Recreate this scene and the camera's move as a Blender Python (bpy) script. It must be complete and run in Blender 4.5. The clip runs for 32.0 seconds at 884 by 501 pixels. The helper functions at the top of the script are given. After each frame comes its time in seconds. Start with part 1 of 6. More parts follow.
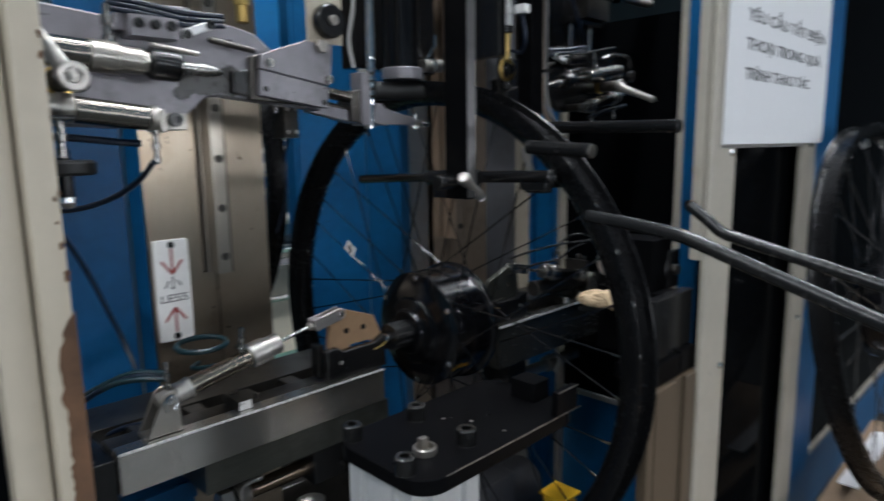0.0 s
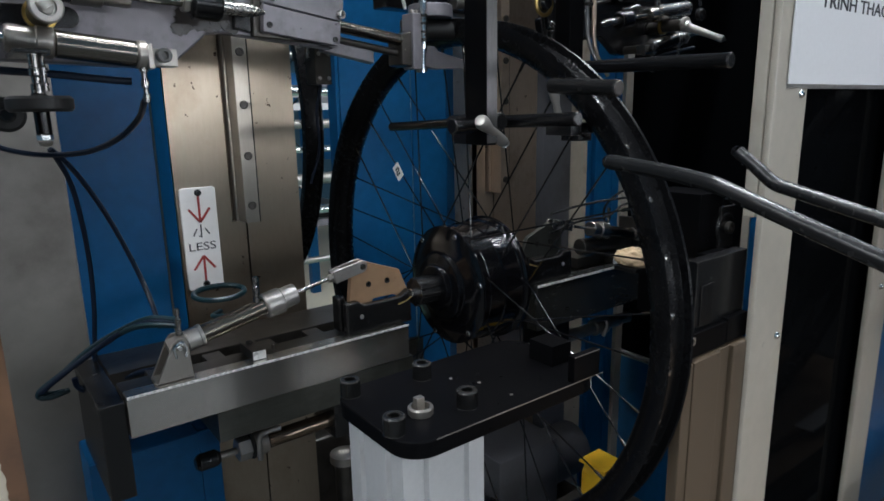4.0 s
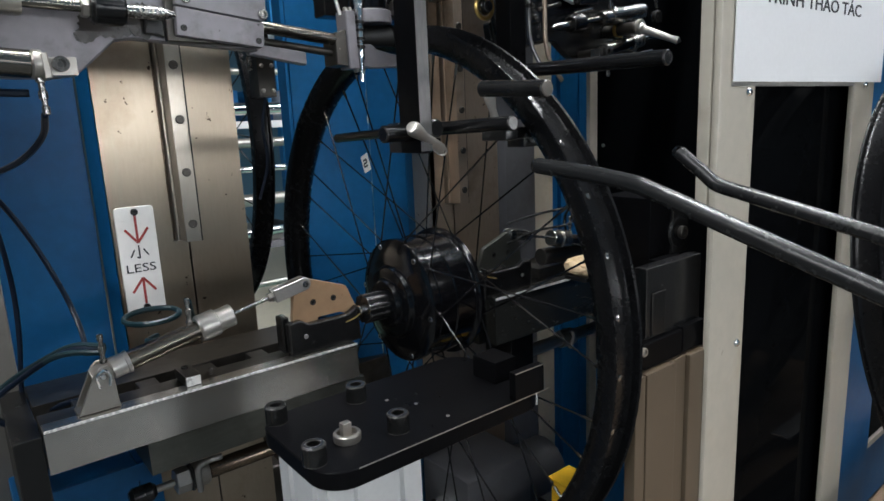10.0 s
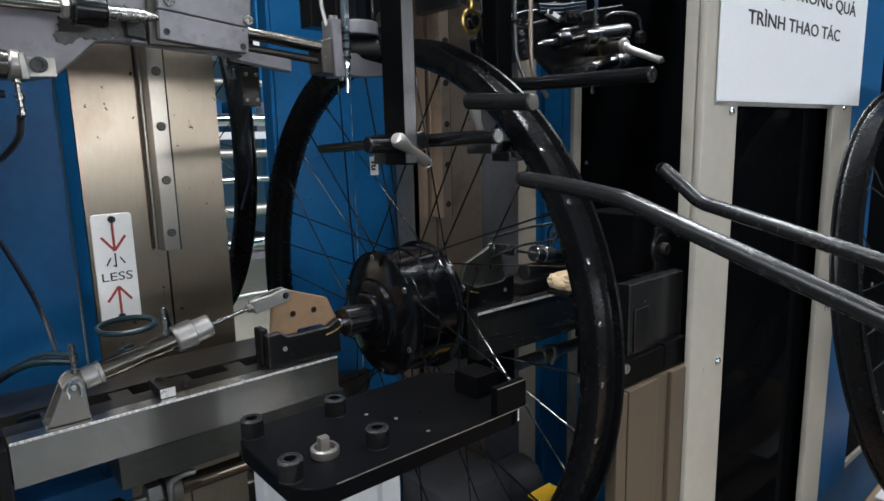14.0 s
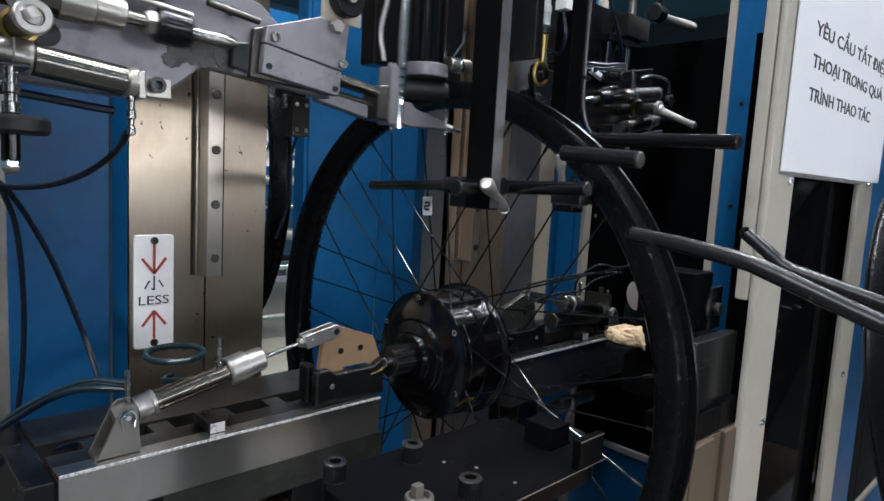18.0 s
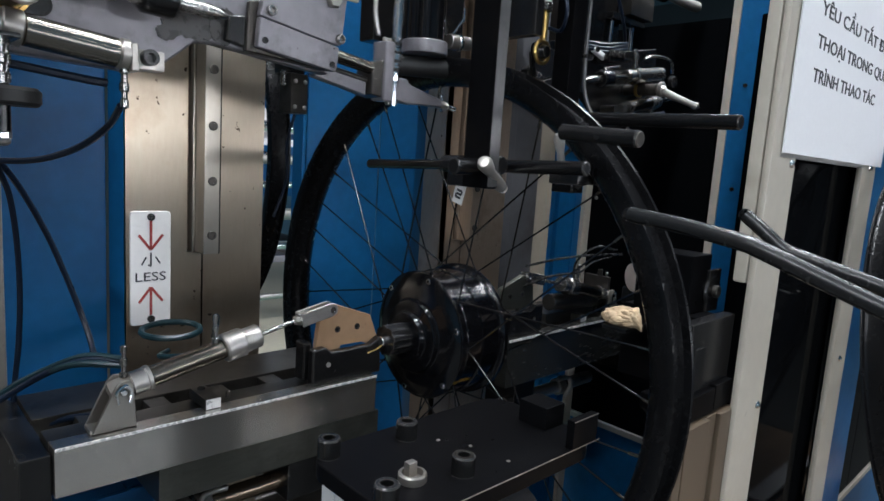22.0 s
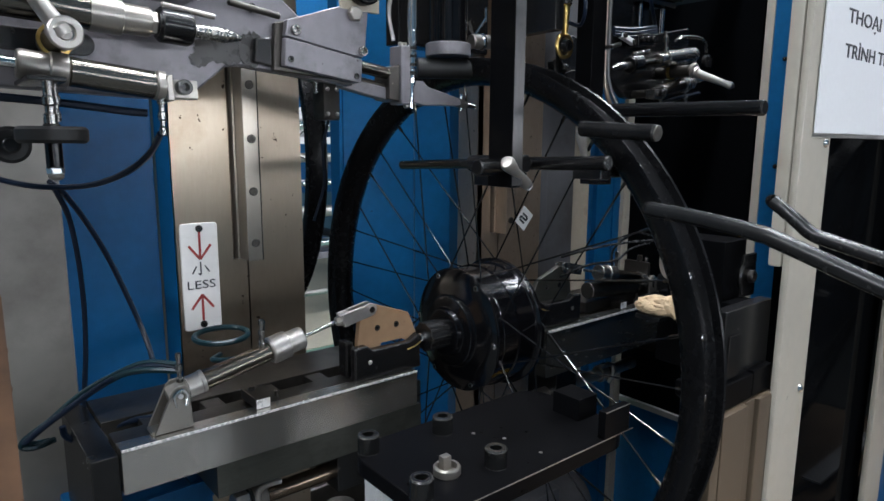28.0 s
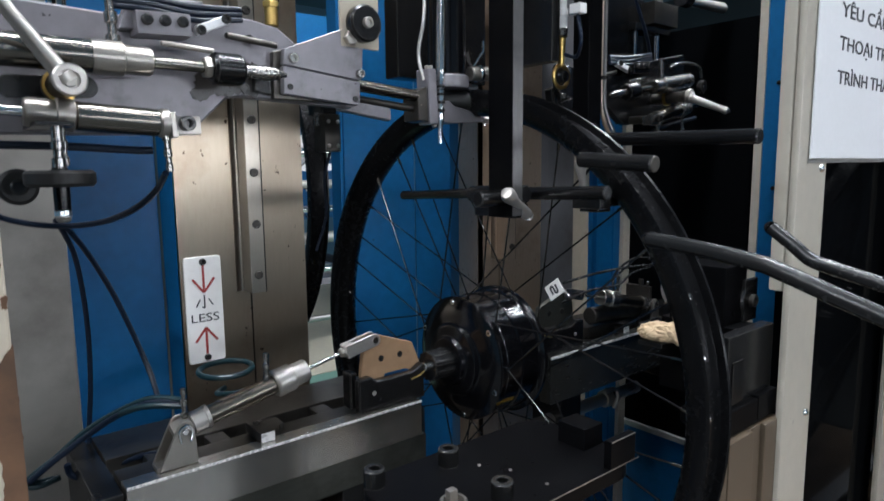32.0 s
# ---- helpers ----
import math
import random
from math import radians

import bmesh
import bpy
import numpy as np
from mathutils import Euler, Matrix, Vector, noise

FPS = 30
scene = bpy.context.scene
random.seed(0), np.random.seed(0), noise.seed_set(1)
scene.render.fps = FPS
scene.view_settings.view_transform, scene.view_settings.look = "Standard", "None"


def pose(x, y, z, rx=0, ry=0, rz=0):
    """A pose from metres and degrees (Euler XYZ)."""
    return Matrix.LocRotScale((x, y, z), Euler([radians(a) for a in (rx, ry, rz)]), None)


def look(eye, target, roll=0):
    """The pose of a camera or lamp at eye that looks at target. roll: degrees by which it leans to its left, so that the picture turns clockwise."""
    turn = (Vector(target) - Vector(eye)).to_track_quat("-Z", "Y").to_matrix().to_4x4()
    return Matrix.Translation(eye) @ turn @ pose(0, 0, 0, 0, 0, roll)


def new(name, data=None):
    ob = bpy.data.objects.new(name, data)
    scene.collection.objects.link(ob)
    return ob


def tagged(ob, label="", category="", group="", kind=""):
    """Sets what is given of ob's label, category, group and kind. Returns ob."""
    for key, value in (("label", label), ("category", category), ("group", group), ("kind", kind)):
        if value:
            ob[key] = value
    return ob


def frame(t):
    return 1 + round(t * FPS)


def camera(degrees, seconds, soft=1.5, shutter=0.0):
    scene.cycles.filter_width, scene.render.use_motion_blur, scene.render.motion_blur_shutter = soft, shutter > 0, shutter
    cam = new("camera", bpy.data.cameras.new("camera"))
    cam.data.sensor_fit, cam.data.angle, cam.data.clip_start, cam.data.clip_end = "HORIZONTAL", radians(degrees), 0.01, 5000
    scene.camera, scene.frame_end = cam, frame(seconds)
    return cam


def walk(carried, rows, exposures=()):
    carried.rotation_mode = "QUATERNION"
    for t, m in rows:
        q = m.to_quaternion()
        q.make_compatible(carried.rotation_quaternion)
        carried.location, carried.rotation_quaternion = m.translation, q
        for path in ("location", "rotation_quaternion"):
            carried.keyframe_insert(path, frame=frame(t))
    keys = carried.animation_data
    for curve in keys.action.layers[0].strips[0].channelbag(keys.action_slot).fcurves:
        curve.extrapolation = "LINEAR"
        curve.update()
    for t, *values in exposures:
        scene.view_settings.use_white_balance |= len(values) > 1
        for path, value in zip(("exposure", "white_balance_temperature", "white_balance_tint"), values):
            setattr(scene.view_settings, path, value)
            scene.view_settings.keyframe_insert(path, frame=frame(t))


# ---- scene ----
cam = camera(69.7, 32.0, soft=1.55, shutter=0.5)
PATH = [
    (0, (-0.584, -0.606, 1.24), (0.808, 0.793, 0.917), -0.8),
    (0.5, (-0.574, -0.621, 1.241), (0.605, 0.961, 0.913), 0.1),
    (1, (-0.554, -0.63, 1.245), (0.694, 0.896, 0.906), 0.4),
    (1.5, (-0.544, -0.633, 1.241), (0.741, 0.858, 0.886), 1.2),
    (2, (-0.541, -0.638, 1.242), (0.749, 0.836, 0.839), 1.1),
    (2.5, (-0.602, -0.617, 1.232), (0.82, 0.688, 0.708), 7.3),
    (3, (-0.578, -0.617, 1.216), (0.816, 0.727, 0.718), 6.5),
    (3.5, (-0.536, -0.616, 1.223), (0.734, 0.852, 0.743), 2.0),
    (5.5, (-0.464, -0.636, 1.214), (0.65, 0.99, 0.872), -3.4),
    (6, (-0.45, -0.626, 1.214), (0.772, 0.909, 0.825), -3.5),
    (6.5, (-0.45, -0.626, 1.215), (0.763, 0.909, 0.797), -3.3),
    (7, (-0.449, -0.627, 1.215), (0.756, 0.915, 0.803), -3.4),
    (7.5, (-0.45, -0.627, 1.214), (0.753, 0.916, 0.803), -3.4),
    (8, (-0.448, -0.628, 1.214), (0.759, 0.91, 0.794), -3.1),
    (8.5, (-0.45, -0.627, 1.214), (0.762, 0.908, 0.793), -3.0),
    (9, (-0.449, -0.629, 1.214), (0.75, 0.917, 0.802), -3.3),
    (9.5, (-0.449, -0.628, 1.214), (0.76, 0.913, 0.807), -2.9),
    (10, (-0.449, -0.628, 1.213), (0.759, 0.915, 0.815), -2.6),
    (10.5, (-0.444, -0.624, 1.209), (0.803, 0.891, 0.823), -1.6),
    (11, (-0.447, -0.626, 1.21), (0.795, 0.897, 0.836), -1.9),
    (11.5, (-0.445, -0.624, 1.208), (0.827, 0.881, 0.867), -1.4),
    (12, (-0.445, -0.623, 1.208), (0.841, 0.871, 0.868), -1.0),
    (12.5, (-0.444, -0.622, 1.207), (0.845, 0.866, 0.858), -0.9),
    (13, (-0.445, -0.623, 1.208), (0.833, 0.875, 0.857), -1.0),
    (13.5, (-0.446, -0.624, 1.208), (0.818, 0.885, 0.852), -1.2),
    (15.5, (-0.472, -0.613, 1.218), (0.77, 0.92, 0.889), -1.1),
    (16, (-0.522, -0.559, 1.208), (0.737, 0.96, 0.881), 1.9),
    (16.5, (-0.548, -0.547, 1.21), (0.711, 0.98, 0.923), 2.9),
    (17, (-0.54, -0.543, 1.21), (0.752, 0.958, 0.93), 2.7),
    (17.5, (-0.532, -0.544, 1.211), (0.805, 0.92, 0.957), 2.9),
    (18, (-0.529, -0.546, 1.212), (0.848, 0.887, 0.984), 3.2),
    (18.5, (-0.529, -0.545, 1.21), (0.848, 0.887, 0.975), 3.5),
    (19, (-0.528, -0.546, 1.21), (0.843, 0.89, 0.971), 3.5),
    (19.5, (-0.527, -0.547, 1.211), (0.844, 0.89, 0.97), 3.5),
    (20, (-0.526, -0.548, 1.211), (0.843, 0.889, 0.968), 3.3),
    (20.5, (-0.527, -0.547, 1.21), (0.843, 0.888, 0.956), 3.6),
    (21, (-0.524, -0.546, 1.208), (0.847, 0.882, 0.923), 3.9),
    (21.5, (-0.524, -0.545, 1.208), (0.853, 0.877, 0.924), 3.9),
    (22, (-0.524, -0.547, 1.209), (0.847, 0.881, 0.925), 3.8),
    (22.5, (-0.526, -0.548, 1.21), (0.834, 0.888, 0.908), 3.7),
    (23, (-0.521, -0.555, 1.215), (0.829, 0.89, 0.916), 2.4),
    (23.5, (-0.522, -0.562, 1.221), (0.795, 0.91, 0.909), 1.7),
    (24, (-0.521, -0.564, 1.223), (0.786, 0.916, 0.907), 1.2),
    (24.5, (-0.522, -0.565, 1.223), (0.779, 0.921, 0.904), 1.4),
    (25, (-0.522, -0.566, 1.223), (0.774, 0.924, 0.909), 1.3),
    (25.5, (-0.523, -0.568, 1.224), (0.762, 0.93, 0.902), 1.4),
    (27.5, (-0.521, -0.57, 1.224), (0.737, 0.947, 0.882), 0.7),
    (28, (-0.521, -0.572, 1.225), (0.728, 0.954, 0.893), 0.4),
    (28.5, (-0.524, -0.569, 1.221), (0.728, 0.956, 0.89), 0.9),
    (29, (-0.523, -0.569, 1.222), (0.725, 0.957, 0.883), 0.8),
    (29.5, (-0.523, -0.57, 1.222), (0.721, 0.96, 0.886), 0.7),
    (30, (-0.522, -0.571, 1.224), (0.721, 0.96, 0.893), 0.4),
    (30.5, (-0.523, -0.575, 1.227), (0.716, 0.963, 0.909), -0.1),
    (31, (-0.523, -0.576, 1.229), (0.711, 0.966, 0.915), -0.2),
    (31.5, (-0.523, -0.575, 1.227), (0.711, 0.967, 0.912), -0.0),
    (32, (-0.524, -0.574, 1.234), (0.729, 0.962, 0.971), -0.6),
]
EXPO = [(0, -1.0, 6230, 10), (2.5, -1.05, 6230, 10), (6, -1.05, 6230, 11), (8.2, -1.06, 6310, 11), (9, -0.66, 6500, 10), (13, -0.70, 6400, 10), (16, -0.57, 6230, 12), (25, -0.62, 6230, 11), (32, -0.62, 6180, 11)]
walk(cam, [(t, look(eye, target, roll)) for t, eye, target, roll in PATH], EXPO)

# ---- light: a closed hall with tube lamps added out of view under the ceiling ----
world = bpy.data.worlds.new("hall_air")
world.use_nodes = True
scene.world = world
world.node_tree.nodes["Background"].inputs[0].default_value = (0.5, 0.8, 1.0, 1)
world.node_tree.nodes["Background"].inputs[1].default_value = 0.035


def area_lamp(name, eye, target, sx, sy, watts, colour):
    data = bpy.data.lights.new(name, "AREA")
    data.shape, data.size, data.size_y, data.energy, data.color = "RECTANGLE", sx, sy, watts, colour
    ob = new(name, data)
    ob.matrix_world = look(eye, target)
    return ob


# added windows, out of view, that light the machine from the front
ADDED_WINDOWS = ((1.4, 2.3, 48), (4.3, 1.9, 60), (-2.6, 2.2, 85))
# unseen lamps; places and watts are set to brighten chosen parts
LAMPS = ((-1.9, -0.85, "y", 66), (-3.2, -0.35, "y", 88), (-1.0, -3.2, "x", 14), (-2.9, -3.2, "x", 105), (1.5, -3.2, "x", 36), (0.75, -0.95, "x", 32), (0.30, -0.22, "x", 90), (1.7, -0.05, "y", 70), (3.9, -0.9, "y", 22), (1.2, 2.6, "x", 55), (-2.2, 2.2, "x", 40))
for lx, ly, along, watts in LAMPS:
    sx, sy = (1.5, 0.09) if along == "x" else (0.09, 1.5)
    area_lamp("tube_lamp_light", (lx, ly, 2.92), (lx, ly, 0), sx, sy, watts, (0.95, 0.98, 1.0))
for wx, wide, watts in ADDED_WINDOWS:
    area_lamp("window_light", (wx, -4.93, 1.36), (wx, 0, 1.36), wide, 0.3, watts, (0.94, 0.97, 1.0))


# ---- materials ----
def material(name, colour, rough=0.5, metal=0.0, scale=60.0, vary=0.25, bump=0.05, dirt=None, dirt_amount=0.0, dirt_scale=9.0, stretch=(1, 1, 1), spec=0.5, coat=0.0, speckle=None, speckle_scale=160.0, speckle_at=0.70, rough_vary=0.10, grain=None, aniso=0.7, wear_glint=None, wear_glint_at=0.06):
    m = bpy.data.materials.new(name)
    m.use_nodes = True
    nt = m.node_tree
    n, link = nt.nodes, nt.links
    b = n["Principled BSDF"]
    tc = n.new("ShaderNodeTexCoord")
    mp = n.new("ShaderNodeMapping")
    mp.inputs["Scale"].default_value = stretch
    link.new(tc.outputs["Object"], mp.inputs[0])
    fine = n.new("ShaderNodeTexNoise")
    fine.inputs["Scale"].default_value, fine.inputs["Detail"].default_value = scale, 6
    link.new(mp.outputs[0], fine.inputs["Vector"])
    broad = n.new("ShaderNodeTexNoise")
    broad.inputs["Scale"].default_value, broad.inputs["Detail"].default_value = dirt_scale, 8
    broad.inputs["Roughness"].default_value = 0.65
    link.new(tc.outputs["Object"], broad.inputs["Vector"])
    ramp = n.new("ShaderNodeValToRGB")
    c = colour
    ramp.color_ramp.elements[0].position, ramp.color_ramp.elements[1].position = 0.3, 0.7
    ramp.color_ramp.elements[0].color = tuple(v * (1 - vary) for v in c) + (1,)
    ramp.color_ramp.elements[1].color = tuple(min(1, v * (1 + vary)) for v in c) + (1,)
    mixn = n.new("ShaderNodeMix")
    mixn.data_type = "FLOAT"
    mixn.inputs[0].default_value = 0.5
    link.new(fine.outputs[0], mixn.inputs[2])
    link.new(broad.outputs[0], mixn.inputs[3])
    link.new(mixn.outputs[0], ramp.inputs[0])
    out = ramp.outputs[0]
    if dirt:
        dr = n.new("ShaderNodeValToRGB")
        dr.color_ramp.elements[0].position, dr.color_ramp.elements[1].position = 0.62 - 0.25 * dirt_amount, 0.72
        link.new(broad.outputs[0], dr.inputs[0])
        mx = n.new("ShaderNodeMix")
        mx.data_type = "RGBA"
        link.new(dr.outputs[0], mx.inputs[0])
        link.new(out, mx.inputs[6])
        mx.inputs[7].default_value = tuple(dirt) + (1,)
        out = mx.outputs[2]
    if speckle:
        spots = n.new("ShaderNodeTexNoise")
        spots.inputs["Scale"].default_value, spots.inputs["Detail"].default_value = speckle_scale, 3
        link.new(tc.outputs["Object"], spots.inputs["Vector"])
        sr = n.new("ShaderNodeValToRGB")
        sr.color_ramp.elements[0].position, sr.color_ramp.elements[1].position = speckle_at, speckle_at + 0.03
        link.new(spots.outputs[0], sr.inputs[0])
        sx = n.new("ShaderNodeMix")
        sx.data_type = "RGBA"
        link.new(sr.outputs[0], sx.inputs[0])
        link.new(out, sx.inputs[6])
        sx.inputs[7].default_value = tuple(speckle) + (1,)
        out = sx.outputs[2]
    if wear_glint:
        # worn edges, painted highlight: the rounded normal leaves the flat one near an edge
        rim = n.new("ShaderNodeBevel")
        rim.samples = 3
        rim.inputs["Radius"].default_value = 0.0016
        geo = n.new("ShaderNodeNewGeometry")
        dot = n.new("ShaderNodeVectorMath")
        dot.operation = "DOT_PRODUCT"
        link.new(rim.outputs[0], dot.inputs[0])
        link.new(geo.outputs["Normal"], dot.inputs[1])
        patch = n.new("ShaderNodeMath")
        patch.operation = "MULTIPLY_ADD"
        patch.inputs[1].default_value, patch.inputs[2].default_value = 0.10, 1.0 - 0.05 - wear_glint_at
        link.new(broad.outputs[0], patch.inputs[0])
        bare = n.new("ShaderNodeMath")
        bare.operation = "LESS_THAN"
        link.new(dot.outputs["Value"], bare.inputs[0])
        link.new(patch.outputs[0], bare.inputs[1])
        we = n.new("ShaderNodeMix")
        we.data_type = "RGBA"
        link.new(bare.outputs[0], we.inputs[0])
        link.new(out, we.inputs[6])
        we.inputs[7].default_value = tuple(wear_glint) + (1,)
        out = we.outputs[2]
    link.new(out, b.inputs["Base Color"])
    if grain:
        b.inputs["Anisotropic"].default_value = aniso
        along = n.new("ShaderNodeCombineXYZ")
        for k in range(3):
            along.inputs[k].default_value = grain[k]
        link.new(along.outputs[0], b.inputs["Tangent"])
    rr = n.new("ShaderNodeMapRange")
    rr.inputs[3].default_value, rr.inputs[4].default_value = max(0.03, rough - rough_vary), min(1, rough + rough_vary)
    link.new(mixn.outputs[0], rr.inputs[0])
    link.new(rr.outputs[0], b.inputs["Roughness"])
    b.inputs["Metallic"].default_value = metal
    b.inputs["Specular IOR Level"].default_value = spec
    b.inputs["Coat Weight"].default_value = coat
    if bump:
        bp = n.new("ShaderNodeBump")
        bp.inputs["Strength"].default_value, bp.inputs["Distance"].default_value = bump, 0.001
        link.new(fine.outputs[0], bp.inputs["Height"])
        link.new(bp.outputs[0], b.inputs["Normal"])
    return m


M = {}
M["steel"] = material("brushed_steel", (0.355, 0.295, 0.228), 0.30, 0.9, 60, 0.07, 0.0, (0.225, 0.165, 0.115), 0.5, 6, (6, 6, 1), speckle=(0.045, 0.03, 0.02), speckle_scale=95, speckle_at=0.70, rough_vary=0.05, grain=(1, 0, 0), aniso=0.75)
M["ground_steel"] = material("ground_steel", (0.44, 0.42, 0.39), 0.26, 0.95, 30, 0.06, 0, (0.30, 0.275, 0.245), 0.35, 5, (1, 4, 4), speckle=(0.18, 0.16, 0.14), speckle_scale=130, speckle_at=0.74, rough_vary=0.03, grain=(0, 0, 1), aniso=0.6)
M["dark_steel"] = material("dark_oily_steel", (0.085, 0.078, 0.07), 0.34, 0.8, 40, 0.35, 0.08, (0.016, 0.014, 0.012), 0.55, 16, speckle=(0.25, 0.23, 0.2), speckle_scale=110, speckle_at=0.76)
M["chrome"] = material("chrome", (0.76, 0.76, 0.76), 0.10, 1.0, 60, 0.06, 0.0)
M["bright_chrome"] = material("bright_satin_chrome", (0.80, 0.80, 0.80), 0.24, 0.9, 200, 0.05, 0.0, rough_vary=0.03)
M["rail_steel"] = material("ground_rail_steel", (0.37, 0.335, 0.285), 0.29, 0.9, 60, 0.06, 0.0, (0.30, 0.26, 0.21), 0.35, 12, (6, 6, 1), speckle=(0.14, 0.11, 0.09), speckle_scale=170, speckle_at=0.75, rough_vary=0.03, grain=(1, 0, 0))
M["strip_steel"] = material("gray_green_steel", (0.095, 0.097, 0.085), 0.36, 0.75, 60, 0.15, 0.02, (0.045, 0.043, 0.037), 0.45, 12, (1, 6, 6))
M["pipe_steel"] = material("brown_drawn_pipe", (0.22, 0.165, 0.12), 0.24, 0.95, 200, 0.12, 0.0, (0.12, 0.09, 0.065), 0.4, 25, rough_vary=0.04)
M["barrel_steel"] = material("drawn_barrel_steel", (0.15, 0.133, 0.112), 0.26, 1.0, 120, 0.04, 0.0, (0.16, 0.14, 0.115), 0.25, 14, rough_vary=0.02)
M["alloy"] = material("cast_alloy", (0.43, 0.415, 0.39), 0.36, 0.9, 400, 0.08, 0, (0.28, 0.26, 0.23), 0.25, 30, rough_vary=0.05)
M["zinc"] = material("zinc_steel", (0.38, 0.355, 0.32), 0.33, 0.88, 500, 0.06, 0, rough_vary=0.04)
M["black_metal"] = material("black_painted_metal", (0.005, 0.005, 0.0055), 0.22, 0.0, 120, 0.3, 0.008, (0.010, 0.009, 0.008), 0.2, 18, spec=0.36, speckle=(0.05, 0.047, 0.044), speckle_scale=150, speckle_at=0.77, rough_vary=0.04, wear_glint=(0.04, 0.039, 0.037), wear_glint_at=0.02)
M["black_oxide"] = material("black_oxide_steel", (0.007, 0.007, 0.0075), 0.26, 0.0, 90, 0.3, 0.01, (0.012, 0.011, 0.010), 0.2, 25, spec=0.36, speckle=(0.05, 0.046, 0.042), speckle_scale=130, speckle_at=0.76, rough_vary=0.05, wear_glint=(0.045, 0.043, 0.04), wear_glint_at=0.02)
M["rod_black"] = material("black_worn_rod_paint", (0.012, 0.0123, 0.0128), 0.27, 0.0, 160, 0.2, 0.0, spec=0.3, rough_vary=0.03)
M["hub_black"] = material("hub_black_enamel", (0.003, 0.003, 0.0038), 0.13, 0.0, 120, 0.1, 0.0, spec=0.42, rough_vary=0.015)
M["rim_black"] = material("rim_black_anodised", (0.005, 0.005, 0.0055), 0.27, 0.0, 150, 0.15, 0.0, spec=0.17, rough_vary=0.04)
M["rubber"] = material("black_rubber", (0.009, 0.009, 0.009), 0.5, 0, 150, 0.3, 0.1)
M["blue"] = material("blue_painted_steel", (0.007, 0.088, 0.225), 0.36, 0.0, 70, 0.16, 0.02, (0.005, 0.055, 0.155), 0.5, 4, spec=0.22, speckle=(0.01, 0.02, 0.04), speckle_scale=70, speckle_at=0.77)
M["beige"] = material("beige_painted_steel", (0.43, 0.375, 0.295), 0.45, 0.0, 70, 0.1, 0.05, (0.2, 0.155, 0.105), 0.2, 9, speckle=(0.12, 0.09, 0.06), speckle_scale=80, speckle_at=0.75)
M["post_white"] = material("cream_painted_steel", (0.40, 0.365, 0.305), 0.38, 0.0, 80, 0.08, 0.05, (0.36, 0.31, 0.235), 0.2, 9, speckle=(0.07, 0.055, 0.045), speckle_scale=75, speckle_at=0.725)
M["arm_gray"] = material("gray_painted_plate", (0.22, 0.207, 0.225), 0.36, 0.3, 80, 0.15, 0.04, (0.05, 0.045, 0.045), 0.42, 13, speckle=(0.03, 0.028, 0.028), speckle_scale=100, speckle_at=0.735)
M["paper"] = material("white_paper", (0.72, 0.72, 0.735), 0.55, 0, 200, 0.03, 0.02)
M["ink"] = material("black_ink", (0.02, 0.02, 0.025), 0.6, 0, 100, 0.1, 0)
M["red_ink"] = material("red_ink", (0.32, 0.035, 0.03), 0.5, 0, 100, 0.15, 0)
M["label_white"] = material("white_label_plate", (0.78, 0.76, 0.74), 0.4, 0, 120, 0.05, 0.02, (0.5, 0.46, 0.4), 0.15, 20)
M["brown"] = material("brown_coated_plate", (0.34, 0.21, 0.12), 0.45, 0.2, 90, 0.15, 0.05, (0.1, 0.06, 0.04), 0.2, 20)
M["acrylic"] = material("smoked_acrylic", (0.0026, 0.0029, 0.0034), 0.05, 0, 60, 0.2, 0.0, spec=0.004, rough_vary=0.02)
M["yellow"] = material("yellow_plastic", (0.72, 0.42, 0.02), 0.45, 0, 60, 0.12, 0.04)
M["cloth"] = material("soiled_cotton", (0.50, 0.365, 0.225), 0.9, 0, 160, 0.2, 0.3, (0.22, 0.14, 0.075), 0.3, 60)
M["hose"] = material("dark_blue_hose", (0.005, 0.010, 0.022), 0.3, 0, 150, 0.2, 0.0, spec=0.25)
M["teal_hose"] = material("teal_hose", (0.008, 0.024, 0.03), 0.3, 0, 150, 0.2, 0.0, spec=0.3)
M["brass"] = material("brass", (0.62, 0.42, 0.14), 0.3, 1.0, 80, 0.15, 0.03)
M["card"] = material("brown_cardboard", (0.26, 0.18, 0.115), 0.8, 0, 60, 0.12, 0.1)
M["concrete"] = material("gray_concrete", (0.09, 0.094, 0.09), 0.5, 0, 30, 0.15, 0.1, (0.14, 0.14, 0.13), 0.3, 3)
M["floor"] = material("green_epoxy_floor", (0.19, 0.34, 0.27), 0.35, 0, 40, 0.12, 0.03, (0.1, 0.16, 0.13), 0.2, 3)
M["cream_floor"] = material("cream_epoxy_floor", (0.72, 0.66, 0.52), 0.4, 0, 40, 0.08, 0.03)
M["tan"] = material("tan_painted_steel", (0.088, 0.064, 0.042), 0.42, 0.0, 70, 0.12, 0.05, (0.085, 0.06, 0.038), 0.35, 7, speckle=(0.05, 0.038, 0.026), speckle_scale=80, speckle_at=0.72)
M["stained_steel"] = material("stained_steel", (0.42, 0.33, 0.255), 0.34, 0.8, 60, 0.12, 0.0, (0.22, 0.16, 0.115), 0.4, 11, (6, 6, 1), speckle=(0.05, 0.04, 0.03), speckle_scale=120, speckle_at=0.70, rough_vary=0.04, grain=(1, 0, 0), aniso=0.6)
M["brown_steel"] = material("brown_oiled_steel", (0.115, 0.082, 0.06), 0.3, 0.7, 60, 0.25, 0.05, (0.05, 0.034, 0.024), 0.4, 14, (9, 9, 1))
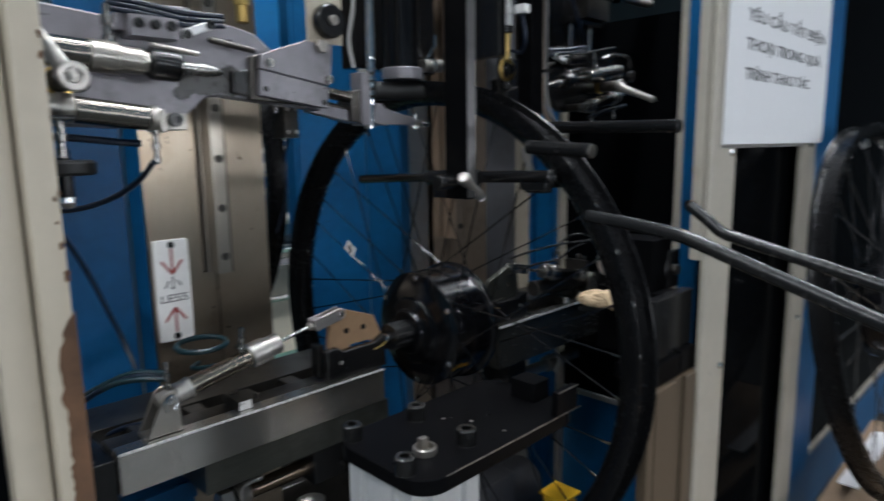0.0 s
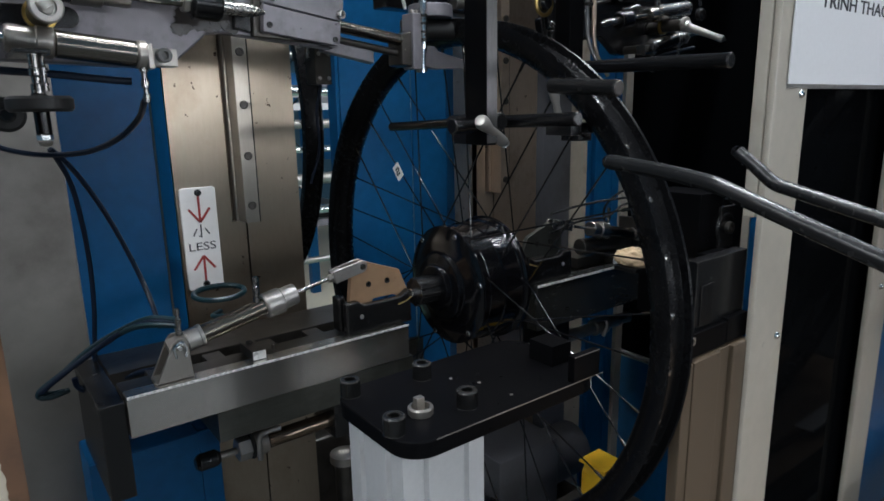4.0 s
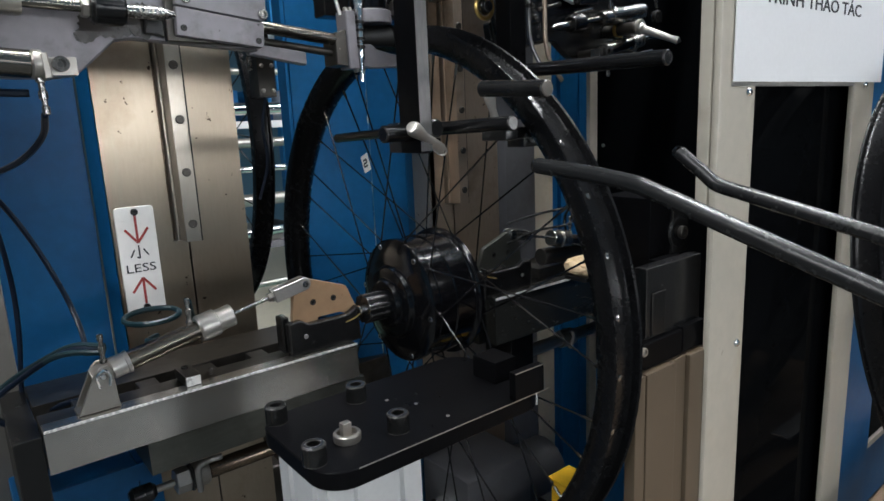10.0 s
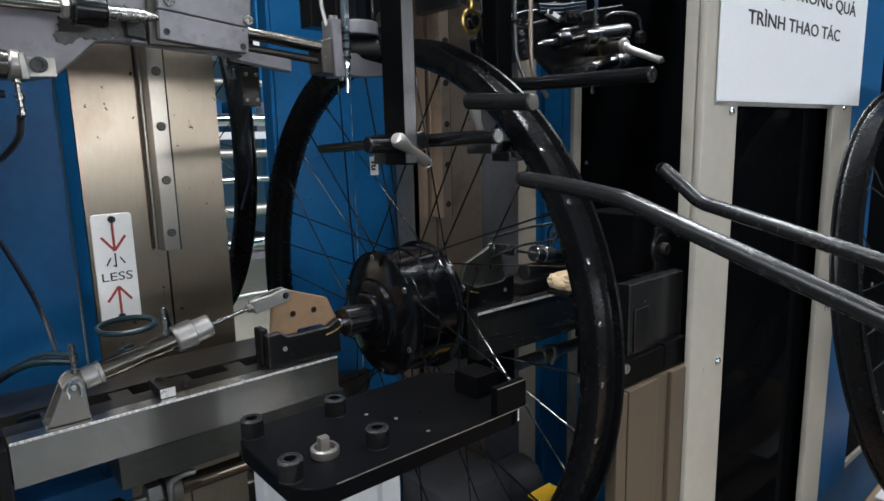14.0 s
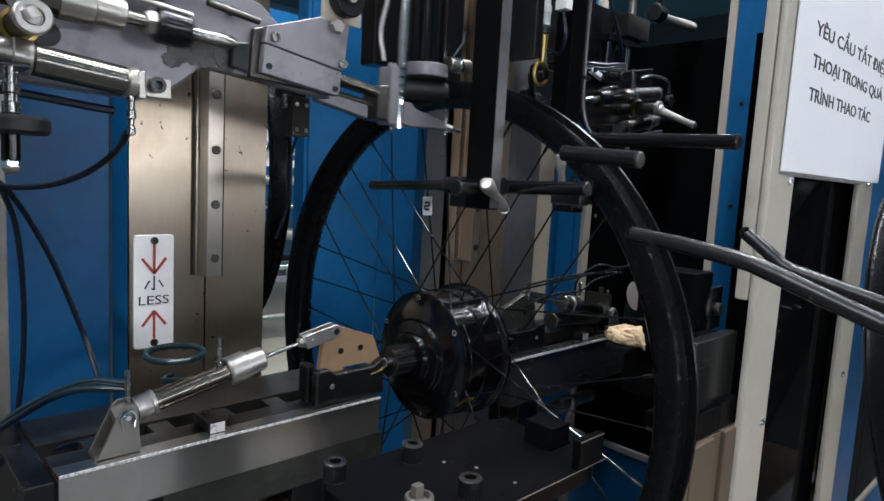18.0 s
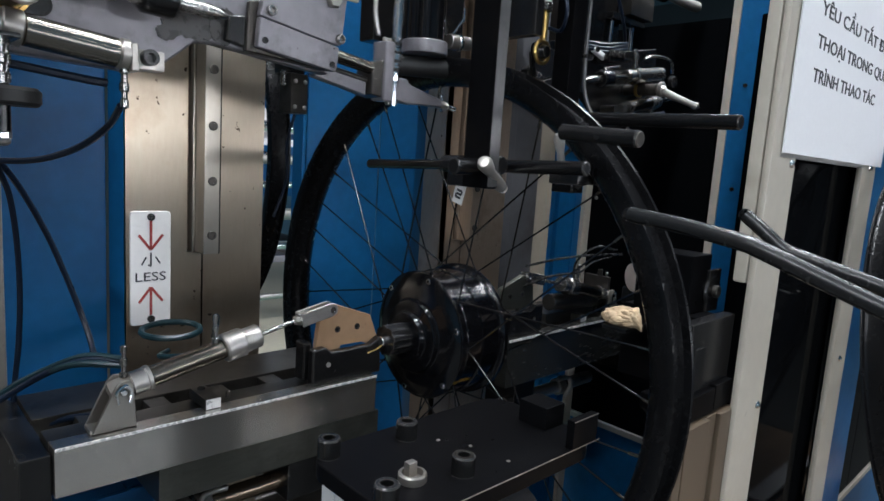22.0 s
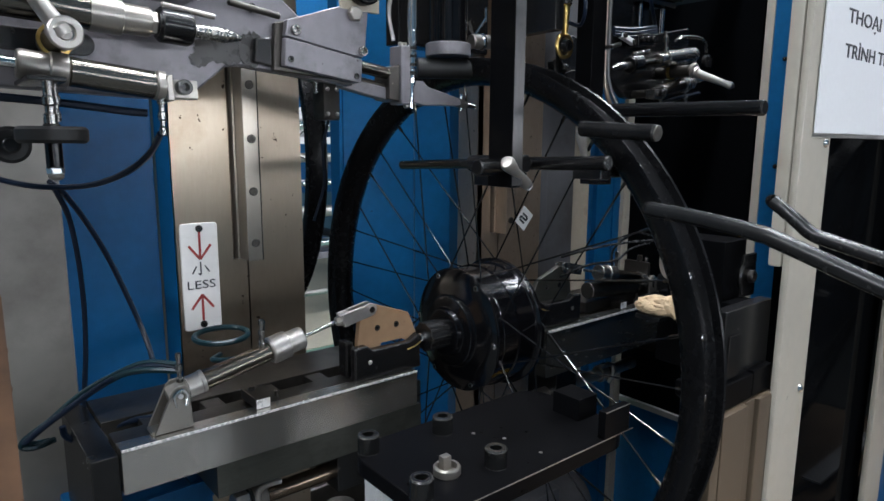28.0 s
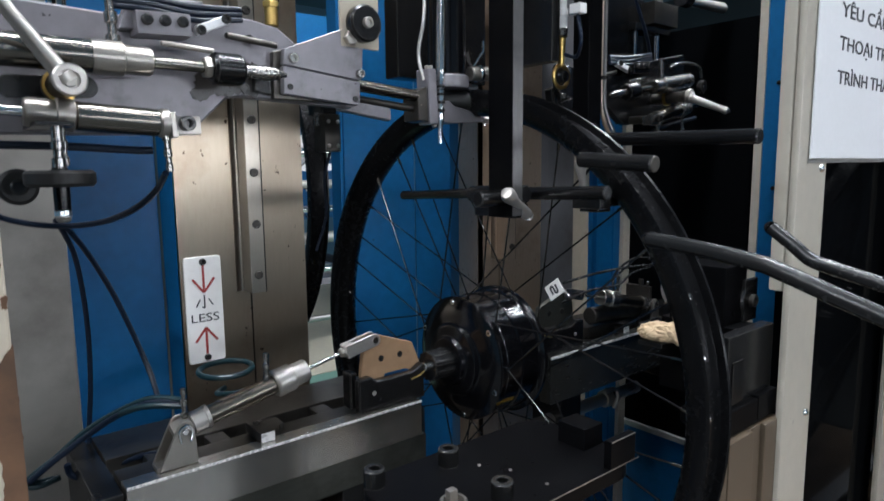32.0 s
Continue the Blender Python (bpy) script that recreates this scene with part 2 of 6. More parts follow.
M["gray_edge"] = material("gray_coated_profile", (0.30, 0.30, 0.285), 0.4, 0.2, 70, 0.1, 0.05, (0.12, 0.12, 0.11), 0.2, 9)
# dark colour for the unseen east wall, so acrylic panels reflect little
M["dim_unseen_wall"] = material("dim_unseen_wall_paint", (0.02, 0.032, 0.04), 0.7, 0, 20, 0.1, 0.03)
M["lever_gray"] = material("cast_lever_gray", (0.52, 0.49, 0.455), 0.33, 0.78, 300, 0.08, 0, rough_vary=0.05)
# near-white metal that paints highlights on edges and small faces
M["lit_metal"] = material("painted_lit_metal", (0.88, 0.87, 0.85), 0.28, 0.4, 300, 0.1, 0)
M["anodised"] = material("clear_anodised_profile", (0.66, 0.66, 0.66), 0.42, 0.35, 200, 0.05, 0.0, rough_vary=0.04)
M["disc_pale"] = material("pale_disc", (0.60, 0.50, 0.44), 0.5, 0, 100, 0.08, 0.02)
M["spoke_black"] = material("black_spoke", (0.006, 0.006, 0.0065), 0.15, 0.0, 150, 0.2, 0.0, spec=0.4)
M["black_plate"] = material("black_coated_plate", (0.0035, 0.0035, 0.004), 0.30, 0.0, 90, 0.25, 0.004, (0.007, 0.0065, 0.006), 0.2, 14, spec=0.035, speckle=(0.05, 0.047, 0.044), speckle_scale=150, speckle_at=0.79)
M["screw_black"] = material("black_screw_steel", (0.010, 0.010, 0.010), 0.22, 0.3, 200, 0.2, 0.0, spec=0.5, wear_glint=(0.10, 0.098, 0.095), wear_glint_at=0.05)
M["cover_gray"] = material("dark_gray_machine_paint", (0.085, 0.085, 0.092), 0.45, 0.0, 60, 0.15, 0.03, (0.05, 0.047, 0.045), 0.4, 8, speckle=(0.02, 0.02, 0.02), speckle_scale=90, speckle_at=0.74)
M["grease"] = material("dark_grease", (0.022, 0.019, 0.017), 0.28, 0.0, 90, 0.4, 0.15, (0.05, 0.044, 0.04), 0.3, 40)
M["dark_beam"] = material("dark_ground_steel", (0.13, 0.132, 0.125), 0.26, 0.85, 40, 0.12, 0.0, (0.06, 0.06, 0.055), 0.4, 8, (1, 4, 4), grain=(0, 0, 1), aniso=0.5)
M["worn_bar"] = material("worn_bar_steel", (0.115, 0.112, 0.112), 0.34, 0.7, 90, 0.2, 0.0, (0.07, 0.07, 0.072), 0.4, 15, (6, 6, 1))
M["post_ivory"] = material("ivory_painted_steel", (0.47, 0.41, 0.32), 0.4, 0.0, 80, 0.06, 0.05, (0.40, 0.33, 0.235), 0.25, 9, speckle=(0.10, 0.065, 0.04), speckle_scale=75, speckle_at=0.735)
M["nickel"] = material("dull_nickel", (0.30, 0.29, 0.275), 0.26, 0.95, 500, 0.08, 0)
M["polished"] = material("polished_dark_steel", (0.17, 0.158, 0.14), 0.22, 1.0, 500, 0.06, 0, rough_vary=0.02)
M["wall"] = material("hall_wall_paint", (0.06, 0.145, 0.215), 0.7, 0, 20, 0.06, 0.03)
M["rust"] = material("rusted_steel", (0.13, 0.066, 0.034), 0.75, 0.1, 60, 0.4, 0.3, (0.075, 0.04, 0.025), 0.4, 30)
M["worn_gray"] = material("smudged_gray_paint", (0.20, 0.188, 0.17), 0.38, 0.1, 40, 0.12, 0.02, (0.11, 0.10, 0.088), 0.5, 8, speckle=(0.05, 0.045, 0.04), speckle_scale=60, speckle_at=0.74)


def glow(name, colour, strength):
    m = bpy.data.materials.new(name)
    m.use_nodes = True
    b = m.node_tree.nodes["Principled BSDF"]
    b.inputs["Base Color"].default_value = (0.8, 0.8, 0.8, 1)
    b.inputs["Emission Color"].default_value = (*colour, 1)
    b.inputs["Emission Strength"].default_value = strength
    return m


M["pane_glow"] = glow("glowing_pane", (0.9, 0.96, 1.0), 5.0)
M["tube_glow"] = glow("lit_tube", (1.0, 0.98, 0.94), 4.0)

# ---- mesh tools: world metres ----
ORG = {}


def thing(name, base, label="", category="", group="", kind=""):
    ob = new(name)
    ob.empty_display_size = 0.05
    ob.location = base
    ORG[ob] = Vector(base)
    return tagged(ob, label, category, group, kind)


def mesh_of(name, bm, mat, origin):
    bmesh.ops.translate(bm, verts=bm.verts, vec=-Vector(origin))
    bmesh.ops.recalc_face_normals(bm, faces=bm.faces)
    me = bpy.data.meshes.new(name)
    bm.to_mesh(me)
    bm.free()
    me.materials.append(mat if not isinstance(mat, str) else M[mat])
    return me


def finish(me, angle=35):
    for p in me.polygons:
        p.use_smooth = True
    me.set_sharp_from_angle(angle=radians(angle))
    return me


def part(name, bm, mat, parent, label=""):
    org = ORG[parent]
    me = finish(mesh_of(name, bm, mat, org))
    ob = new(name, me)
    ob.parent = parent
    ORG[ob] = org
    even_normals(ob)
    return tagged(ob, label)


def even_normals(ob):
    mod = ob.modifiers.new("even_normals", "WEIGHTED_NORMAL")
    mod.keep_sharp = True


def solid(name, bm, mat, label="", category="", group="", kind="", base=None):
    base = Vector(base) if base else Vector((0, 0, 0))
    me = finish(mesh_of(name, bm, mat, base))
    ob = new(name, me)
    ob.location = base
    ORG[ob] = base
    return tagged(ob, label, category, group, kind)


def box(x0, x1, y0, y1, z0, z1, bev=0.0015, bm=None, turn=None):
    own = bmesh.new()
    bmesh.ops.create_cube(own, size=1.0)
    bmesh.ops.scale(own, vec=(x1 - x0, y1 - y0, z1 - z0), verts=own.verts)
    if bev:
        bmesh.ops.bevel(own, geom=own.edges[:], offset=min(bev, 0.45 * min(x1 - x0, y1 - y0, z1 - z0)), segments=2, affect="EDGES", profile=0.6)
    c = Matrix.Translation(((x0 + x1) / 2, (y0 + y1) / 2, (z0 + z1) / 2))
    bmesh.ops.transform(own, matrix=(c @ turn) if turn else c, verts=own.verts)
    return join(own, bm)


def join(own, bm):
    if bm is None:
        return own
    me = bpy.data.meshes.new("tmp")
    own.to_mesh(me)
    own.free()
    bm.from_mesh(me)
    bpy.data.meshes.remove(me)
    return bm


def axis_matrix(p0, p1):
    d = Vector(p1) - Vector(p0)
    return Matrix.Translation(p0) @ d.to_track_quat("Z", "Y").to_matrix().to_4x4(), d.length


def lathe(profile, p0, p1, seg=28, bm=None, closed=False):
    """Turns (distance along, radius) pairs about the axis from p0 towards p1."""
    own = bmesh.new()
    m, _ = axis_matrix(p0, p1)
    rings = []
    for d, r in profile:
        if r < 1e-6:
            rings.append([own.verts.new(m @ Vector((0, 0, d)))])
        else:
            rings.append([own.verts.new(m @ Vector((r * math.cos(2 * math.pi * k / seg), r * math.sin(2 * math.pi * k / seg), d))) for k in range(seg)])
    pairs = list(zip(rings, rings[1:])) + ([(rings[-1], rings[0])] if closed else [])
    for a, b in pairs:
        for k in range(seg):
            q = (k + 1) % seg
            if len(a) == 1 and len(b) == 1:
                continue
            if len(a) == 1:
                own.faces.new((a[0], b[k], b[q]))
            elif len(b) == 1:
                own.faces.new((a[k], a[q], b[0]))
            else:
                own.faces.new((a[k], a[q], b[q], b[k]))
    return join(own, bm)


def rod(p0, p1, r, seg=20, bev=0.001, bm=None):
    L = (Vector(p1) - Vector(p0)).length
    e = min(bev, r * 0.4, L * 0.4)
    return lathe([(0, 0), (0, r - e), (e, r), (L - e, r), (L, r - e), (L, 0)], p0, p1, seg, bm)


def smooth_path(points, steps=8):
    pts = [Vector(p) for p in points]
    pts = [pts[0] * 2 - pts[1]] + pts + [pts[-1] * 2 - pts[-2]]
    out = []
    for a, b, c, d in zip(pts, pts[1:], pts[2:], pts[3:]):
        for k in range(steps):
            u = k / steps
            out.append(0.5 * (2 * b + (c - a) * u + (2 * a - 5 * b + 4 * c - d) * u * u + (3 * b - a - 3 * c + d) * u ** 3))
    out.append(pts[-2])
    return out


def tube(points, r, seg=10, bm=None, steps=8):
    own = bmesh.new()
    path = smooth_path(points, steps) if steps else [Vector(p) for p in points]
    ref = Vector((0.13, 0.29, 0.95)).normalized()
    rings = []
    for k, p in enumerate(path):
        d = (path[min(k + 1, len(path) - 1)] - path[max(k - 1, 0)]).normalized()
        u = (ref - d * ref.dot(d)).normalized()
        v = d.cross(u)
        ref = u
        rings.append([own.verts.new(p + r * (u * math.cos(2 * math.pi * q / seg) + v * math.sin(2 * math.pi * q / seg))) for q in range(seg)])
    for a, b in zip(rings, rings[1:]):
        for q in range(seg):
            own.faces.new((a[q], a[(q + 1) % seg], b[(q + 1) % seg], b[q]))
    own.faces.new(rings[0][::-1])
    own.faces.new(rings[-1])
    return join(own, bm)


def prism(poly, axis, lo, hi, bev=0.0015, bm=None):
    """A plate: poly of 2D points in the two other axes (xz for y, yz for x, xy for z)."""
    own = bmesh.new()

    def put(a, b, c):
        return {"y": (a, c, b), "x": (c, a, b), "z": (a, b, c)}[axis]

    low = [own.verts.new(put(a, b, lo)) for a, b in poly]
    top = [own.verts.new(put(a, b, hi)) for a, b in poly]
    n = len(poly)
    own.faces.new(low)
    own.faces.new(top[::-1])
    for k in range(n):
        own.faces.new((low[k], low[(k + 1) % n], top[(k + 1) % n], top[k]))
    bmesh.ops.recalc_face_normals(own, faces=own.faces)
    if bev:
        bmesh.ops.bevel(own, geom=own.edges[:], offset=bev, segments=1, affect="EDGES")
    return join(own, bm)


def ragged(cx, cz, rx, rz, seed, n=14, rough=0.35):
    """An uneven outline round a centre."""
    rg = random.Random(seed)
    return [(cx + rx * (1 + rough * rg.uniform(-1, 1)) * math.cos(2 * math.pi * k / n), cz + rz * (1 + rough * rg.uniform(-1, 1)) * math.sin(2 * math.pi * k / n)) for k in range(n)]


def rounded(x0, x1, y0, y1, r, seg=6):
    out = []
    for cx, cy, a in ((x1 - r, y0 + r, -90), (x1 - r, y1 - r, 0), (x0 + r, y1 - r, 90), (x0 + r, y0 + r, 180)):
        for k in range(seg + 1):
            t = radians(a + 90 * k / seg)
            out.append((cx + r * math.cos(t), cy + r * math.sin(t)))
    return out


def cap_screw(p, d, r, h, bm=None):
    """A socket-head screw: head of radius r and height h, standing on p towards d, with a hexagon hole."""
    p, d = Vector(p), Vector(d).normalized()
    s = 0.55 * r
    bm = lathe([(0, 0), (0, r), (h - 0.12 * r, r), (h, r * 0.9), (h, s), (h * 0.45, s), (h * 0.45, 0)], p, p + d, 18, bm)
    return bm


def text_mesh(body, size, bold=0.0):
    cu = bpy.data.curves.new("letters", "FONT")
    cu.body, cu.size, cu.extrude, cu.resolution_u, cu.offset = body, size, 0.0002, 3, bold
    ob = bpy.data.objects.new("letters", cu)
    scene.collection.objects.link(ob)
    deps = bpy.context.evaluated_depsgraph_get()
    me = bpy.data.meshes.new_from_object(ob.evaluated_get(deps))
    bpy.data.objects.remove(ob)
    bm = bmesh.new()
    bm.from_mesh(me)
    bpy.data.meshes.remove(me)
    return bm


def lettering(name, body, height, place, parent, mat, width=None, turn=None, label="", bold=0.0):
    """Letters whose lower left corner is at place, facing -y (or turned)."""
    bm = text_mesh(body, 1.0, bold)
    xs = [v.co.x for v in bm.verts]
    ys = [v.co.y for v in bm.verts]
    k = height / 0.73
    kx = width / (max(xs) - min(xs)) if width else k
    x0 = min(xs)
    for v in bm.verts:
        v.co = Vector(((v.co.x - x0) * kx, -v.co.z * 0.0, v.co.y * k)) + Vector((0, -0.0003 if v.co.z > 0 else 0.0002, 0))
    m = Matrix.Translation(place) @ (turn or Matrix.Identity(4))
    bmesh.ops.transform(bm, matrix=m, verts=bm.verts)
    me = mesh_of(name, bm, mat, ORG[parent])
    ob = new(name, me)
    ob.parent = parent
    ORG[ob] = ORG[parent]
    return tagged(ob, label)

# ---- hall ----
solid("floor", box(-5, 6, -5, 6, -0.1, 0, 0), "concrete", "dull gray concrete factory floor", kind="structure")
solid("floor_paint", box(-0.6, 6, 0.8, 6, 0, 0.003, 0), "floor", "green epoxy floor coating with a dull sheen", kind="structure")
solid("ceiling", box(-5, 6, -5, 6, 3.0, 3.1, 0), "wall", "plain dull blue-gray hall ceiling", kind="structure")
solid("wall_north", box(-5, 6, 6, 6.1, 0, 3, 0), "wall", "plain dull blue-gray hall wall", kind="structure")
south = box(-5, -3.7, -5.1, -5, 0, 3, 0)
south = box(-1.5, 0.2, -5.1, -5, 0, 3, 0, south)
south = box(2.6, 3.3, -5.1, -5, 0, 3, 0, south)
south = box(5.3, 6, -5.1, -5, 0, 3, 0, south)
for xa, xb in ((-3.7, -1.5), (0.2, 2.6), (3.3, 5.3)):
    south = box(xa, xb, -5.1, -5, 0, 1.2, 0, south)
    south = box(xa, xb, -5.1, -5, 1.52, 3, 0, south)
solid("wall_south", south, "wall", "unseen blue-gray hall wall with openings for three added windows", kind="structure")
# glowing panes and frames of the added windows
for name, xa, xb in (("window_1", 0.2, 2.6), ("window_2", 3.3, 5.3), ("window_3", -3.7, -1.5)):
    win = thing(name, ((xa + xb) / 2, -5.05, 1.2), "added low wide window, out of view, that lights the machine", "window", kind="structure")
    part("window_frame", box(xa, xb, -5.03, -5.005, 1.2, 1.22, 0.002, box(xa, xb, -5.03, -5.005, 1.5, 1.52, 0.002)), "arm_gray", win)
    w3 = (xb - xa) / 3
    for k in range(3):
        part("pane", box(xa + w3 * k, xa + w3 * (k + 1) - 0.005, -5.045, -5.035, 1.22, 1.5, 0), "pane_glow", win, "glowing pane of an added window")
        part("mullion", box(xa + w3 * k + 0.002, xa + w3 * k + 0.032, -5.03, -5.005, 1.2205, 1.4995, 0.001), "arm_gray", win)
solid("wall_west", box(-5.1, -5, -5, 6, 0, 3, 0), "wall", "plain dull blue-gray hall wall", kind="structure")
solid("wall_east", box(6, 6.1, -5, 6, 0, 3, 0), "dim_unseen_wall", "unseen hall wall, made dark to dim reflections in the acrylic", kind="structure")
for lx, ly, along, watts in LAMPS:
    lamp = thing("ceiling_lamp", (lx, ly, 2.94), "tube lamp added under the hall ceiling, out of view", "lamp", "hall lamps")
    hx, hy = (0.78, 0.17) if along == "x" else (0.17, 0.78)
    part("housing", box(lx - hx, lx + hx, ly - hy, ly + hy, 2.94, 3.0, 0.004), "wall", lamp)
    ex, ey = (0.75, 0.012) if along == "x" else (0.012, 0.75)
    for k in (-0.17, 0.17):
        ox, oy = (0, k) if along == "x" else (k, 0)
        part("tube", rod((lx - (ex if along == "x" else 0) + ox, ly - (ey if along == "y" else 0) + oy, 2.935), (lx + (ex if along == "x" else 0) + ox, ly + (ey if along == "y" else 0) + oy, 2.935), 0.013), "tube_glow", lamp, "lit tube")

# ---- the machine's frame ----
HUB = Vector((0, 0, 1.0))


def steel_column(x0, x1, rail_x, y, label, dark=False):
    col = thing("steel_column", ((x0 + x1) / 2, y + 0.04, 0.0), label, "machine column", "steel columns behind the wheel")
    slot = rail_x - 0.004
    part("base", box(x0, x1, y + 0.012, y + (0.06 if dark else 0.10), 0, 1.5, 0.002), "stained_steel" if dark else "steel", col)
    mat = "stained_steel" if dark else "steel"
    part("face_plate", box(x0, rail_x - 0.0178, y, y + 0.0115, 1.082, 1.5, 0), mat, col)
    part("face_plate", box(rail_x + 0.0097, x1, y, y + 0.0115, 1.082, 1.5, 0), mat, col)
    part("face_plate", box(x0, rail_x - 0.0005, y, y + 0.0115, 0.60, 1.082, 0), mat, col)
    part("face_plate", box(rail_x + 0.0015, x1, y, y + 0.0115, 0.60, 1.082, 0), mat, col)
    rail = part("guide_rail", box(rail_x - 0.0105, rail_x + 0.0075, y - 0.03, y + 0.011, 1.083, 1.5, 0.0012), mat if dark else "rail_steel", col, "ground steel guide rail")
    # black strip paints the contact shadow in the gap beside the rail
    part("rail_seam", box(rail_x + 0.0076, rail_x + 0.0092, y - 0.0285, y + 0.0114, 1.083, 1.5, 0), "black_oxide", col, "dark strip for the shadow in the gap beside the rail")
    part("recess", box(rail_x - 0.0177, rail_x - 0.0106, y + 0.007, y + 0.0118, 1.083, 1.5, 0), "brown_steel", col, "brown recess beside the rail")
    part("rail_edge", box(rail_x - 0.0140, rail_x - 0.0110, y - 0.006, y + 0.011, 1.083, 1.5, 0.001), mat if dark else "rail_steel", col, "narrow rail side strip")
    for k in range(7):
        z = 1.105 + 0.062 * k
        part("rail_screw", cap_screw((rail_x - 0.0015, y - 0.0305, z), (0, -1, 0), 0.0052, 0.0022), "dark_steel", rail)
    return col


steel_column(-0.298, -0.136, -0.213, 0.19, "worn brushed steel machine column with a bolted guide rail")
steel_column(0.168, 0.305, 0.204, 0.17, "brown-stained steel machine column with a bolted guide rail", True)
side_cover = thing("machine_cover", (0.365, 0.2, 0), "dark gray steel cover beside the stained column", "machine cover")
part("sheet", box(0.3055, 0.3365, 0.182, 0.215, 0, 1.6, 0.002), "cover_gray", side_cover)
part("sheet", box(0.337, 0.418, 0.190, 0.215, 0, 1.6, 0.002), "cover_gray", side_cover)

# label plate on the column
sign = thing("label_plate", (-0.2725, 0.1885, 1.0), "white label plate with red arrows, screwed to the steel column", "label plate")
part("plate", prism([(x, z) for x, z in rounded(-0.2945, -0.2505, 1.001, 1.1305, 0.004, 3)], "y", 0.1865, 0.1895, 0.0006), "label_white", sign)
for z in (1.124, 1.0075):
    part("screw", cap_screw((-0.2725, 0.1865, z), (0, -1, 0), 0.0042, 0.0025), "black_oxide", sign)


def strokes(lines, w, y, bm=None):
    for (xa, za), (xb, zb) in lines:
        d = Vector((xb - xa, 0, zb - za))
        q = Vector((-d.z, 0, d.x)).normalized() * w / 2
        own = bmesh.new()
        c = [Vector((xa, y, za)) + q, Vector((xa, y, za)) - q, Vector((xb, y, zb)) - q, Vector((xb, y, zb)) + q]
        lo = [own.verts.new(v) for v in c]
        hi = [own.verts.new(v + Vector((0, -0.0005, 0))) for v in c]
        own.faces.new(lo)
        own.faces.new(hi[::-1])
        for k in range(4):
            own.faces.new((lo[k], lo[(k + 1) % 4], hi[(k + 1) % 4], hi[k]))
        bm = join(own, bm)
    return bm


cx = -0.2725
part("arrow", strokes([((cx, 1.12), (cx, 1.088)), ((cx, 1.087), (cx - 0.013, 1.104)), ((cx, 1.087), (cx + 0.013, 1.104))], 0.0028, 0.1864), "red_ink", sign, "red arrow")
part("arrow", strokes([((cx, 1.012), (cx, 1.043)), ((cx, 1.044), (cx - 0.013, 1.027)), ((cx, 1.044), (cx + 0.013, 1.027))], 0.0028, 0.1864), "red_ink", sign, "red arrow")
part("character", strokes([((cx, 1.084), (cx, 1.068)), ((cx, 1.068), (cx - 0.003, 1.07)), ((cx - 0.005, 1.079), (cx - 0.010, 1.070)), ((cx + 0.005, 1.079), (cx + 0.010, 1.071))], 0.0016, 0.1864), "ink", sign)
lettering("word", "LESS", 0.0105, (cx - 0.0165, 0.1864, 1.0515), sign, "ink", 0.033)


def post(name, x0, x1, y0, y1, z1, mat, label):
    p = thing(name, ((x0 + x1) / 2, (y0 + y1) / 2, 0), label, "machine post")
    part("profile", box(x0, x1, y0, y1, 0, z1, 0.004), mat, p)
    return p


postB = post("frame_post", 0.137, 0.208, -0.312, -0.304, 1.75, "post_white", "cream painted steel frame post with round-head screws")
part("side_flange", box(0.137, 0.145, -0.3035, -0.290, 1.105, 1.75, 0.003), "post_white", postB, "cream folded side flange")
for z in (0.967, 1.228, 0.70, 1.5):
    part("screw", lathe([(0, 0), (0, 0.0045), (0.0015, 0.004), (0.003, 0.002), (0.003, 0)], (0.192, -0.3125, z), (0.192, -0.4, z), 14), "chrome", postB)
postC = post("frame_post", 0.463, 0.530, -0.312, -0.304, 1.75, "post_white", "cream painted steel frame post beside the dark panel")
for z in (0.967, 1.235):
    part("screw", lathe([(0, 0), (0, 0.0045), (0.0015, 0.004), (0.003, 0.002), (0.003, 0)], (0.494, -0.3125, z), (0.494, -0.4, z), 14), "chrome", postC)
panel = thing("dark_panel", (0.343, -0.292, 0.3), "glossy smoked acrylic panel between two cream posts", "panel")
part("sheet", box(0.2085, 0.5300, -0.294, -0.290, 0.3, 1.75, 0), "acrylic", panel)
part("rail", box(0.2085, 0.4625, -0.311, -0.296, 0.28, 0.30, 0.001), "post_white", panel)
postA = post("frame_post", -0.5155, -0.5015, -0.276, -0.236, 1.75, "post_ivory", "cream painted steel frame post with chipped paint and rust")
part("side_flange", box(-0.533, -0.516, -0.270, -0.236, 0, 1.75, 0.006), "post_ivory", postA, "rounded cream flange")
rng = random.Random(5)
for k in range(26):
    z = rng.uniform(1.08, 1.42)
    w = rng.choice((0.0006, 0.0008, 0.0011, 0.0017))
    x = -0.5022 - abs(rng.gauss(0, 0.0015))
    part("paint_chip", prism(ragged(x, z, w, w * 1.5, k, 11, 0.4), "y", -0.2764, -0.2756, 0), "rust", postA, "small dark paint chip")
edge_z = [0.9 + 0.0022 * k for k in range(121)]
ragged_side = [(-0.5015 - 0.0085 * (1 - math.exp((z - 1.1645) / 0.009)) + 0.0022 * noise.noise(Vector((0.3, 0, z * 70))) + 0.0016 * noise.noise(Vector((7.3, 0, z * 300))), z) for z in edge_z]
part("rust_patch", prism([(-0.5015, 0.9), (-0.5015, 1.166)] + [(max(min(x, -0.5017), -0.5152), z) for x, z in ragged_side[::-1]], "y", -0.2766, -0.2755, 0), "rust", postA, "rusty bare steel patch")
